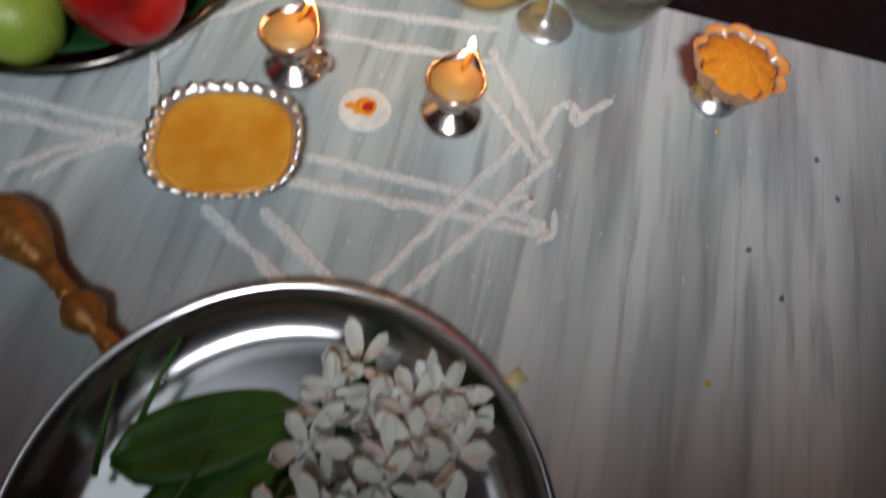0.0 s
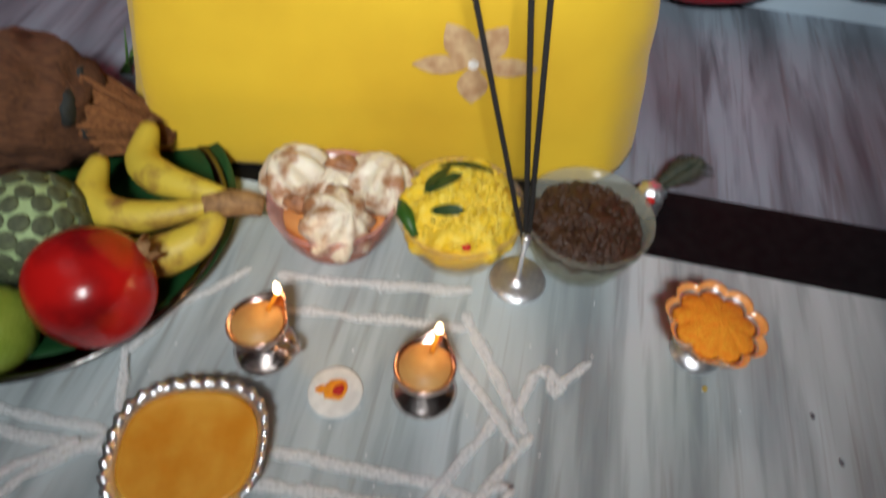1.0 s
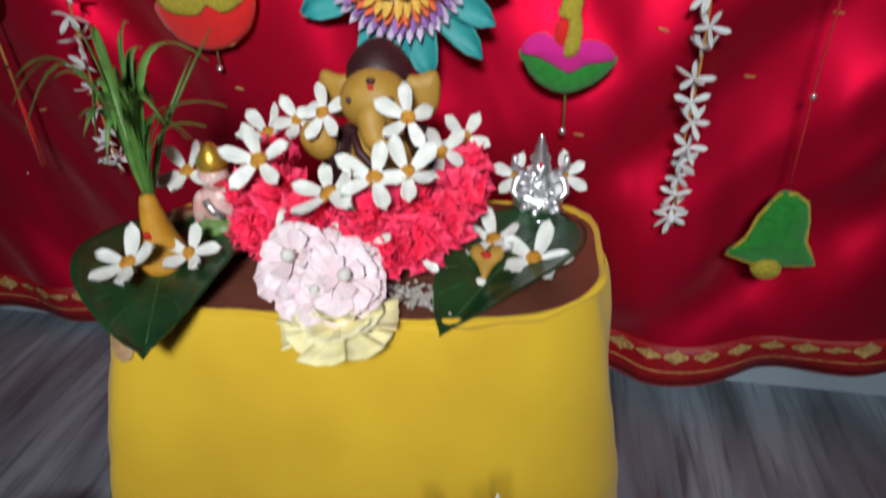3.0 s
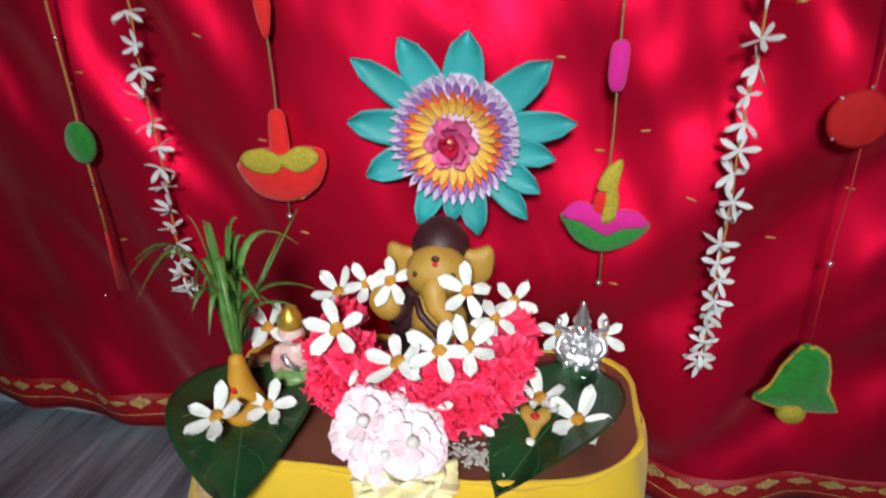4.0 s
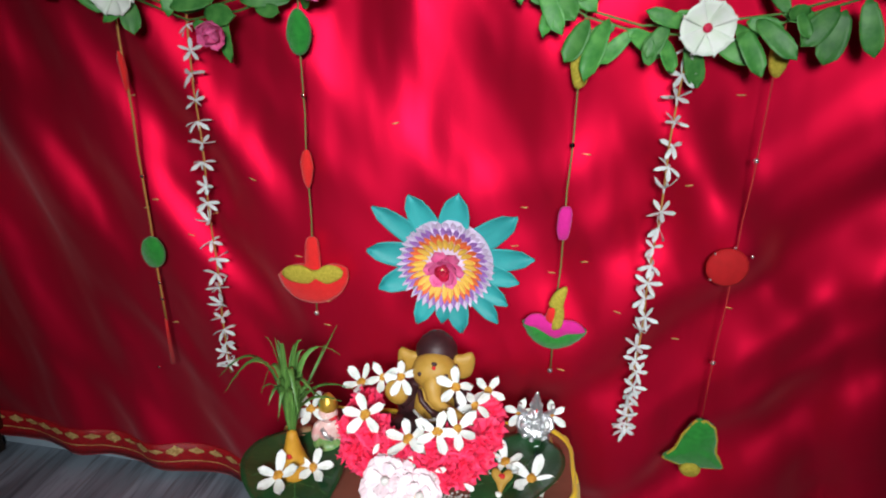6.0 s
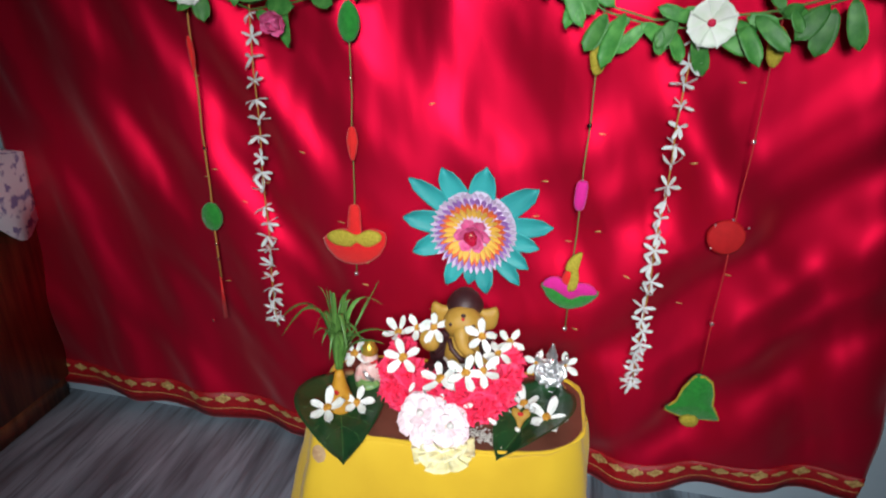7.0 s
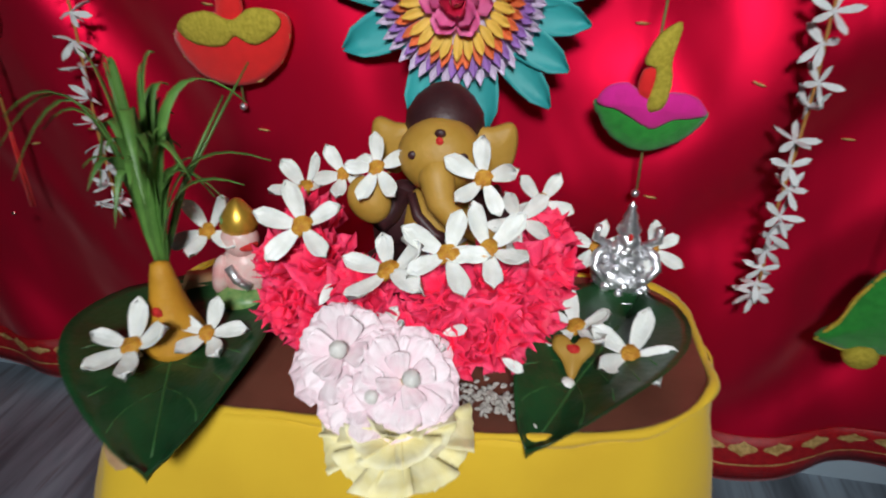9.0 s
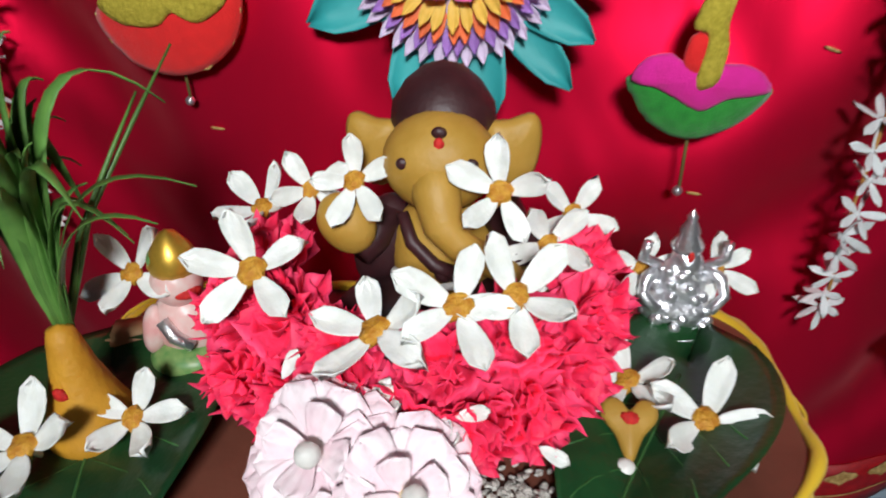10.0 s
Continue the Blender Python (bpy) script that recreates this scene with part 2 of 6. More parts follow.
M["yellowp"] = mat("yellow_paper", (0.78, 0.48, 0.08), 0.6, scale=60, vary=0.12)
M["rose"] = mat("pink_rose_paper", (0.66, 0.07, 0.25), 0.6, color2=(0.72, 0.16, 0.34), scale=60, vary=0.2)
M["rosered"] = mat("red_rose_paper", (0.60, 0.01, 0.06), 0.6, scale=60, vary=0.2)
M["feltgreen"] = mat("green_velvet", (0.010, 0.20, 0.020), 0.9, color2=(0.02, 0.28, 0.03), scale=120, bump=0.6, bump_scale=900, sheen=0.3)
M["disc"] = mat("crimson_felt", (0.52, 0.006, 0.010), 0.8, color2=(0.46, 0.005, 0.008), scale=120, bump=0.5, bump_scale=900)
M["feltred"] = mat("red_felt", (0.80, 0.012, 0.012), 0.8, color2=(0.72, 0.01, 0.01), scale=120, bump=0.5, bump_scale=900, sheen=0.2)
M["feltpink"] = mat("magenta_felt", (0.72, 0.010, 0.30), 0.8, color2=(0.66, 0.01, 0.26), scale=120, bump=0.5, bump_scale=900, sheen=0.2)
M["felyel"] = mat("yellow_wool_trim", (0.62, 0.50, 0.06), 0.9, color2=(0.45, 0.36, 0.03), scale=300, bump=1.0, bump_scale=900)
M["thread"] = mat("gold_thread", (0.50, 0.24, 0.06), 0.6, scale=300)
M["redthread"] = mat("red_thread", (0.55, 0.03, 0.03), 0.6, scale=300)
M["greenthread"] = mat("olive_thread", (0.22, 0.20, 0.06), 0.6, scale=300)
M["wood"] = mat("brown_wood", (0.20, 0.085, 0.034), 0.4, color2=(0.085, 0.034, 0.014), scale=14, stretch=(6, 6, 0.5), bump=0.2, detail=8)
M["lace"] = mat("white_printed_cloth", (0.68, 0.68, 0.76), 0.8, color2=(0.22, 0.20, 0.40), scale=55, mix=(0.52, 0.60), bump=0.4, bump_scale=500)
M["idolpink"] = mat("pink_painted_clay", (0.66, 0.33, 0.31), 0.35, color2=(0.66, 0.50, 0.46), scale=120, bump=0.2)
M["idolbase"] = mat("rose_painted_clay", (0.66, 0.16, 0.28), 0.4, scale=120)
M["idolgreen"] = mat("green_painted_clay", (0.09, 0.22, 0.06), 0.4, color2=(0.2, 0.3, 0.1), scale=200)
M["gold"] = mat("gold_paint", (0.70, 0.42, 0.06), 0.35, metal=0.7, scale=200)
M["feather"] = mat("dark_plume", (0.02, 0.03, 0.02), 0.6, color2=(0.05, 0.05, 0.03), scale=200)
M["mauve"] = mat("mauve_plastic", (0.40, 0.26, 0.42), 0.2, color2=(0.32, 0.20, 0.36), scale=50)
M["flame"] = glow("flame", (1.0, 0.76, 0.42), 10.0)
M["cone"] = mat("orange_turmeric", (0.56, 0.27, 0.02), 0.6, color2=(0.48, 0.22, 0.015), scale=70, bump=0.3, bump_scale=300)
M["tan"] = mat("tan_wood_piece", (0.34, 0.19, 0.09), 0.6, scale=60, bump=0.3)
M["turmeric"] = mat("turmeric_powder", (0.62, 0.45, 0.03), 0.9, color2=(0.5, 0.3, 0.02), scale=500)
M["stain"] = mat("dark_floor_stain", (0.10, 0.10, 0.12), 0.6, color2=(0.16, 0.15, 0.16), scale=200)
M["straw"] = mat("straw_chip", (0.72, 0.70, 0.42), 0.7, scale=90)
M["grain"] = mat("white_grain", (0.70, 0.67, 0.62), 0.6, color2=(0.45, 0.40, 0.36), scale=500, bump=1.0, bump_scale=900)


# ---- shape helpers: every one gives (vertices, faces) ----
def mesh_of(name, vf, mats, smooth=True, slots=None):
    me = bpy.data.meshes.new(name)
    me.from_pydata([tuple(v) for v in vf[0]], [], vf[1])
    for m in (mats if isinstance(mats, (list, tuple)) else [mats]):
        me.materials.append(M[m] if isinstance(m, str) else m)
    if slots:
        me.polygons.foreach_set("material_index", slots)
    if smooth:
        me.polygons.foreach_set("use_smooth", [True] * len(me.polygons))
    me.update()
    return me


def join(*vfs):
    vs, fs = [], []
    for v, f in vfs:
        o = len(vs)
        vs += [tuple(p) for p in v]
        fs += [tuple(i + o for i in q) for q in f]
    return vs, fs


def moved(vf, m):
    return [tuple(m @ Vector(v)) for v in vf[0]], vf[1]


def lathe(profile, seg=32, lobes=0, amp=0.0, caps=True, round_lobes=False):
    """A profile of (radius, height) turned round z; lobes wave the radius."""
    vs, fs = [], []
    for r, z in profile:
        for i in range(seg):
            a = 2 * math.pi * i / seg
            k = r * (1 + amp * math.cos(lobes * a)) if lobes else r
            if round_lobes:
                k = r * (1 - 0.7 * amp + 1.1 * amp * abs(math.cos(lobes * a / 2)) ** 0.75)
            vs.append((k * math.cos(a), k * math.sin(a), z))
    n = len(profile)
    for j in range(n - 1):
        for i in range(seg):
            k = (i + 1) % seg
            fs.append((j * seg + i, j * seg + k, (j + 1) * seg + k, (j + 1) * seg + i))
    if caps and profile[0][0] > 1e-5:
        fs.append(tuple(reversed(range(seg))))
    if caps and profile[-1][0] > 1e-5:
        fs.append(tuple(range((n - 1) * seg, n * seg)))
    return vs, fs


def tube(points, radii, seg=8):
    """A closed tube along points."""
    pts = [Vector(p) for p in points]
    if not isinstance(radii, (list, tuple)):
        radii = [radii] * len(pts)
    vs, fs = [], []
    side = None
    for i, p in enumerate(pts):
        d = (pts[min(i + 1, len(pts) - 1)] - pts[max(i - 1, 0)]).normalized()
        if side is None:
            side = d.orthogonal().normalized()
        side = (side - d * side.dot(d)).normalized()
        up = d.cross(side)
        for k in range(seg):
            a = 2 * math.pi * k / seg
            vs.append(tuple(p + radii[i] * (math.cos(a) * side + math.sin(a) * up)))
    for j in range(len(pts) - 1):
        for k in range(seg):
            q = (k + 1) % seg
            fs.append((j * seg + k, j * seg + q, (j + 1) * seg + q, (j + 1) * seg + k))
    fs.append(tuple(reversed(range(seg))))
    fs.append(tuple(range((len(pts) - 1) * seg, len(pts) * seg)))
    return vs, fs


def ball(r=(1, 1, 1), c=(0, 0, 0), seg=20, rings=12, rough=0.0, freq=30.0):
    """An ellipsoid, uneven by rough metres."""
    vs, fs = [], []
    for j in range(rings + 1):
        th = math.pi * j / rings
        for i in range(seg):
            a = 2 * math.pi * i / seg
            d = Vector((math.sin(th) * math.cos(a), math.sin(th) * math.sin(a), math.cos(th)))
            p = Vector((c[0] + r[0] * d.x, c[1] + r[1] * d.y, c[2] + r[2] * d.z))
            if rough:
                p += d * rough * noise.noise(p * freq)
            vs.append(tuple(p))
    for j in range(rings):
        for i in range(seg):
            k = (i + 1) % seg
            fs.append((j * seg + i, (j + 1) * seg + i, (j + 1) * seg + k, j * seg + k))
    return vs, fs


def grid(nu, nv, f):
    vs = [tuple(f(i / nu, j / nv)) for j in range(nv + 1) for i in range(nu + 1)]
    fs = [(j * (nu + 1) + i, j * (nu + 1) + i + 1, (j + 1) * (nu + 1) + i + 1, (j + 1) * (nu + 1) + i) for j in range(nv) for i in range(nu)]
    return vs, fs


def shell(vf, t):
    """Gives a sheet the thickness t, along its normals, with closed sides."""
    me = bpy.data.meshes.new("tmp")
    me.from_pydata(vf[0], [], vf[1])
    me.update()
    n = len(vf[0])
    vs = [tuple(v) for v in vf[0]] + [tuple(v.co - v.normal * t) for v in me.vertices]
    bpy.data.meshes.remove(me)
    edges = {}
    for f in vf[1]:
        for a, b in zip(f, f[1:] + f[:1]):
            edges[(a, b)] = 1
    fs = list(vf[1]) + [tuple(i + n for i in reversed(f)) for f in vf[1]]
    fs += [(b, a, a + n, b + n) for a, b in edges if (b, a) not in edges]
    return vs, fs


def slab(outline, t, bevel=0.15):
    """A flat shape in x and z, extruded in y to the thickness t, with chamfered rims and a domed middle."""
    n = len(outline)
    cx, cz = sum(p[0] for p in outline) / n, sum(p[1] for p in outline) / n
    vs, fs = [], []
    for k, y in ((1 - bevel, -t * 0.5), (1.0, -t * 0.2), (1.0, t * 0.2), (1 - bevel, t * 0.5)):
        vs += [(cx + k * (x - cx), y, cz + k * (z - cz)) for x, z in outline]
    for j in range(3):
        for i in range(n):
            q = (i + 1) % n
            fs.append((j * n + i, j * n + q, (j + 1) * n + q, (j + 1) * n + i))
    vs += [(cx, -t * 0.62, cz), (cx, t * 0.62, cz)]
    for i in range(n):
        q = (i + 1) % n
        fs.append((4 * n, q, i))
        fs.append((4 * n + 1, 3 * n + i, 3 * n + q))
    return vs, fs


def petal(length, width, curl=0.2, cup=0.15, tip=1.6, base=0.5, nu=6, nv=6, frill=0.0, t=0.0004, wave=0.0):
    """A petal along +x from the origin, its face to +z; curl bends it up (minus: down), frill jags its end."""
    def f(u, v):
        s = v
        w = width * (s ** base) * (1 - s ** (tip * 2)) ** 0.5 if s < 1 else 0.0
        w = max(w, width * 0.06)
        if frill:
            w = width * (0.18 + 0.82 * s)
        y = (u - 0.5) * w
        x = length * s + (frill * length * math.sin(u * 29) * s * 0.5 if frill else 0)
        z = length * curl * s * s + cup * width * ((2 * u - 1) ** 2) * s + wave * math.sin(u * 17 + length * 900) * s * s
        return x, y, z
    return shell(grid(nu, nv, f), t)


def thing(name, label, category, m=None, group="", kind=""):
    ob = new(name)
    ob.empty_display_size = 0.02
    if m is not None:
        ob.matrix_basis = m
    return tagged(ob, label, category, group, kind)


def part(name, vf, material, parent, label="", m=None, smooth=True, slots=None):
    """Links one mesh as a part of a thing, or of a part. vf: (vertices, faces), or a mesh to share."""
    me = vf if isinstance(vf, bpy.types.Mesh) else mesh_of(name, vf, material, smooth, slots)
    ob = new(name, me)
    ob.parent = parent
    if m is not None:
        ob.matrix_basis = m
    return tagged(ob, label)


def single(name, vf, material, label, category, m=None, group="", kind="", smooth=True, slots=None):
    me = vf if isinstance(vf, bpy.types.Mesh) else mesh_of(name, vf, material, smooth, slots)
    ob = new(name, me)
    if m is not None:
        ob.matrix_basis = m
    return tagged(ob, label, category, group, kind)


def facing(loc, n=(0, 0, 1), spin=0.0, s=1.0):
    """A pose at loc whose z axis points along n, turned by spin degrees about it."""
    q = Vector(n).normalized().to_track_quat("Z", "Y").to_matrix().to_4x4()
    return Matrix.Translation(loc) @ q @ pose(0, 0, 0, 0, 0, spin) @ Matrix.Scale(s, 4)


def box(x0, x1, y0, y1, z0, z1, r=0.002):
    bm = bmesh.new()
    bmesh.ops.create_cube(bm, size=1.0)
    bmesh.ops.scale(bm, vec=(x1 - x0, y1 - y0, z1 - z0), verts=bm.verts)
    if r:
        bmesh.ops.bevel(bm, geom=bm.edges[:], offset=r, segments=2, affect="EDGES")
    bmesh.ops.translate(bm, vec=((x0 + x1) / 2, (y0 + y1) / 2, (z0 + z1) / 2), verts=bm.verts)
    bm.verts.index_update()
    out = [tuple(v.co) for v in bm.verts], [tuple(v.index for v in f.verts) for f in bm.faces]
    bm.free()
    return out


rnd = random.Random(7)


def smooth_loop(pts, n=4, rough=0.0):
    """A closed outline rounded through its points."""
    out, m = [], len(pts)
    for i in range(m):
        p = [Vector((*pts[(i + k) % m], 0)) for k in (-1, 0, 1, 2)]
        for j in range(n):
            f = j / n
            q = 0.5 * ((2 * p[1]) + (p[2] - p[0]) * f + (2 * p[0] - 5 * p[1] + 4 * p[2] - p[3]) * f * f + (3 * p[1] - p[0] - 3 * p[2] + p[3]) * f ** 3)
            e = rough * noise.noise(Vector((q.x * 400, q.y * 400, 0)))
            out.append((q.x + e, q.y + e))
    return out


# ---- the room ----
single("floor", box(-1.7, 1.7, -2.2, 0.636, -0.06, 0, 0), "marble", "polished white marble floor with long grey streaks", "floor", kind="structure", smooth=False)
single("floor_border", box(-1.7, 1.7, 0.636, 0.713, -0.06, 0.0006, 0), "granite", "black granite strip set in the marble floor", "floor", kind="structure", smooth=False)
single("floor_back", box(-1.7, 1.7, 0.713, 1.15, -0.06, 0, 0), "marble_back", "grey streaked marble floor by the wall, with shade in its colour", "floor", kind="structure", smooth=False)
single("wall_north", box(-1.7, 1.7, 1.04, 1.15, 0, 2.5, 0), "wall", "pale blue-white painted wall behind the curtain", "wall", kind="structure", smooth=False)
# three unseen walls, added to close the room; dark to limit fill
single("wall_south", box(-1.7, 1.7, -2.3, -2.2, -0.06, 2.5, 0), "room", "unseen wall behind the viewer, kept dark brown to cut bounced light", "wall", kind="structure", smooth=False)
single("wall_west", box(-1.8, -1.7, -2.3, 1.15, -0.06, 2.5, 0), "room", "unseen side wall, kept dark brown to cut bounced light", "wall", kind="structure", smooth=False)
single("wall_east", box(1.7, 1.8, -2.3, 1.15, -0.06, 2.5, 0), "room", "unseen side wall, kept dark brown to cut bounced light", "wall", kind="structure", smooth=False)
single("ceiling", box(-1.8, 1.8, -2.3, 1.15, 2.5, 2.6, 0), "ceiling", "white painted ceiling", "ceiling", kind="structure", smooth=False)


# ---- the red satin curtain ----
# crests of the satin's folds: upper end, lower end, width and depth
CRESTS = ((-0.74, 0.78, -0.60, 0.10, 0.036, 0.030), (-0.62, 0.82, -0.38, 0.16, 0.036, 0.034), (-0.50, 0.80, -0.24, 0.34, 0.040, 0.032), (-0.30, 0.84, -0.22, 0.44, 0.045, 0.026),
          (-0.10, 0.90, -0.19, 0.44, 0.046, 0.030), (0.01, 0.90, 0.19, 0.26, 0.046, 0.032), (0.20, 0.78, 0.42, 0.08, 0.038, 0.034), (0.44, 0.78, 0.55, 0.10, 0.034, 0.032), (0.30, 0.56, 0.52, 0.22, 0.030, 0.024),
          (-0.83, 0.62, -0.74, 0.05, 0.028, 0.024), (-0.55, 0.40, -0.42, 0.04, 0.034, 0.024), (0.06, 0.40, 0.22, 0.04, 0.036, 0.024))


def fold(x, z):
    """Depth of the satin's folds at a place of the cloth, towards the wall."""
    d = 0.0
    for x0, z0, x1, z1, w, deep in CRESTS:
        t = (z0 - z) / (z0 - z1)
        line = x0 + (x1 - x0) * t + 0.03 * math.sin(t * 2.2)
        fade = 1.0 if 0 <= t <= 1 else math.exp(-((t if t < 0 else t - 1) * 1.5) ** 2)
        q = (x - line) / (1.75 * w)
        d += 0.90 * deep * fade * math.exp(-q * q) * (1 + 0.18 * noise.noise(Vector((x * 3, z * 2, 2))))
    b = noise.noise(Vector((x * 6.0 + 3 * z, z * 1.8, 1.0)))
    c = noise.noise(Vector((x * 15 + z * 9, z * 6.0 - x * 4, 5.0)))
    low = max(0.0, min(1.0, (0.85 - z) / 0.35))
    swag = z - 1.15 * math.sqrt(x * x + 0.03)
    e = noise.noise(Vector((swag * 5.5, x * 1.6, 11.0))) + 0.3 * noise.noise(Vector((swag * 14, x * 2.5, 17.0)))
    return 0.010 - 0.50 * d + 0.007 * b + 0.0125 * low * e + 0.0020 * c + 0.0006 * noise.noise(Vector((x * 42, z * 20 + x * 25, 8.0)))


def curtain_y(x, z):
    return 1.012 + 0.026 * math.tanh((2.2 * fold(x, z) + 0.004) / 0.026)


HEM_L, HEM_R = -0.900, 0.585


def curtain_at(u, v, off=0.0):
    """A place of the cloth; u runs along it, v up it."""
    x = HEM_L + (HEM_R - HEM_L) * u + 0.06 * v * (u - 0.5)
    z = 0.034 + v * 1.3
    sag = float(np.interp(x, (-0.95, -0.64, -0.50, -0.34, -0.10, 0.18, 0.36, 0.60), (0.004, -0.016, -0.026, -0.028, -0.024, -0.018, 0.008, 0.046)))
    z += (1 - v) ** 3 * (sag + 0.004 * noise.noise(Vector((u * 14, 0, 2))))
    return x, curtain_y(x, z) - off, z


curtain = thing("curtain", "glossy red satin cloth hung in soft folds behind the altar", "curtain")
part("cloth", shell(grid(220, 150, lambda u, v: curtain_at(u, v)), 0.0012), "satin", curtain)
part("border", shell(grid(220, 3, lambda u, v: curtain_at(u, 0.004 + v * 0.040, 0.0022)), 0.001), "border", curtain, "dark red woven hem band")
motifs = []
for i in range(46):
    u0 = (i + 0.5 + 0.12 * math.sin(i * 7.3)) / 46
    tall = (0.0110 if i % 2 else 0.0070) * (1 + 0.2 * math.sin(i * 3.7))
    motifs.append(grid(8, 4, lambda u, v: curtain_at(u0 + (u - 0.5) * 0.0185 * (1 - abs(2 * v - 1) ** 2.5 * 0.75), 0.034 + (v - 0.5) * tall * 1.5 * (1 - 0.4 * abs(2 * u - 1)), 0.0036)))
for v0 in (0.0180,):
    motifs.append(grid(220, 1, lambda u, v: curtain_at(u, v0 + v * 0.0014, 0.0034)))
tagged(part("zari_motif", join(*motifs), "zari", curtain, "gold woven lotus motifs along the hem"), kind="stuff")
tinsel = []
for k in range(26):
    x, z = rnd.uniform(-0.55, 0.45), rnd.uniform(0.30, 0.74)
    tinsel.append(moved(ball((0.006, 0.0008, 0.0011), seg=6, rings=4), pose(x, curtain_y(x, z) - 0.002, z, 0, rnd.uniform(-20, 20), 0)))
tagged(part("tinsel_fleck", join(*tinsel), "zari", curtain, "tiny gold threads woven in the satin"), kind="stuff")

# ---- the covered stool ----
W, D, TOP = 0.366, 0.186, 0.298


def rounded(u, w, d, r):
    """A place on the outline of a rounded rectangle, from its share u of the way round, starting at the back's middle."""
    per = [w - 2 * r, math.pi * r / 2, d - 2 * r, math.pi * r / 2] * 2
    s = ((u + 0.5) % 1.0) * sum(per) + (w - 2 * r) / 2
    s %= sum(per)
    x, y, ang = -(w / 2 - r), -d / 2, 0.0
    for k, leg in enumerate(per):
        s2 = min(s, leg)
        if k % 2 == 0:
            x, y = x + s2 * math.cos(ang), y + s2 * math.sin(ang)
        else:
            cx, cy = x - r * math.sin(ang), y + r * math.cos(ang)
            ang += s2 / r
            x, y = cx + r * math.sin(ang), cy - r * math.cos(ang)
        s -= s2
        if s <= 1e-9:
            break
    return x, y


def settle(x, y, v):
    """From the cloth's own axes to the place: it is wider and turned further at the floor than at the top."""
    k = v ** 2.0
    a = radians(9.5 + (3.0 - 9.5) * k)
    cx, cy = -0.060 + (-0.046 + 0.060) * v, 0.789 + (0.806 - 0.789) * k
    return cx + x * math.cos(a) - y * math.sin(a), cy + x * math.sin(a) + y * math.cos(a)


def cloth_size(v):
    return 0.452 + (W - 0.452) * v, 0.236 + (D - 0.236) * v ** 2.0


def cut_corner(x, y, d, v):
    """The cloth is drawn back round the stool's right front corner."""
    return y + 2.2 * v * max(0.0, x - 0.045) ** 2 * max(0.0, -2 * y / d)


def cloth_point(u, v, off=0.0):
    """The yellow cloth: v from the floor to its tucked upper edge."""
    w, d = cloth_size(v)
    x, y = rounded(u, w, d, 0.050)
    z = 0.002 + v * (TOP - 0.002)
    side = min(1.0, max(0.0, (y + 0.4 * d) / 0.05) + max(0.0, (abs(x) - 0.40 * w) / 0.03))
    f = noise.noise(Vector((x * 9, y * 9, z * 3))) * 0.006 * (1 - 0.4 * v) + side * 0.004 * math.sin((x - y) * 75 + 3 * z + 2 * noise.noise(Vector((x * 8, z * 5, 0))))
    f += 0.0016 * noise.noise(Vector((x * 5, 1.0, z * 26))) + 0.0012 * noise.noise(Vector((x * 30, 2.0, z * 9)))
    k = 1 + (f + off) / 0.16
    if v > 0.94:
        k -= ((v - 0.94) / 0.06) ** 2 * 0.014
    x, y = settle(x * k, cut_corner(x * k, y * k, d, v), v)
    return x, y, z


stool = thing("covered_stool", "low stool wrapped in plain yellow cotton cloth", "stool")
part("wrap_cloth", shell(grid(240, 60, cloth_point), 0.0015), "yellow", stool, "yellow cotton wrap, tucked at the top")
fold_edge = []
for k in range(240):
    px, py = rounded(k / 239, W - 0.007, D - 0.007, 0.048)
    qx, qy = settle(px, cut_corner(px, py, D, 1.0), 1.0)
    fold_edge.append((qx, qy, TOP - 0.001 + 0.004 * noise.noise(Vector((px * 25, py * 25, 1.0)))))
part("cloth_fold", tube(fold_edge, [0.0028 + 0.0022 * noise.noise(Vector((p[0] * 30, p[1] * 30, 7))) for p in fold_edge], 8), "yellow", stool, "rolled yellow cloth edge")
rim = []
for k in range(120):
    px, py = rounded(k / 120, W - 0.012, D - 0.012, 0.046)
    rim.append(settle(px, cut_corner(px, py, D, 1.0), 1.0))
board = [(x, y, z) for z in (TOP - 0.03, TOP) for x, y in rim], [tuple(range(119, -1, -1)), tuple(range(120, 240))] + [(k, (k + 1) % 120, 120 + (k + 1) % 120, 120 + k) for k in range(120)]
part("top_board", board, "brown", stool, "dark brown board top", smooth=False)
for sx in (-1, 1):
    for sy in (-1, 1):
        part("leg", moved(box(sx * 0.13 - 0.015, sx * 0.13 + 0.015, sy * 0.06 - 0.015, sy * 0.06 + 0.015, 0, TOP - 0.03, 0.003), pose(-0.050, 0.812, 0, 0, 0, 3.0)), "brown", stool)


def on_front(px, pz, off=0.0):
    """A place on the cloth's front at px across the place and pz up."""
    v = (pz - 0.002) / (TOP - 0.002)
    lo, hi = 0.34, 0.66
    for _ in range(24):
        mid = (lo + hi) / 2
        if cloth_point(mid, v)[0] < px:
            lo = mid
        else:
            hi = mid
    x, y, z = cloth_point(lo, v)
    return x, y - off, z


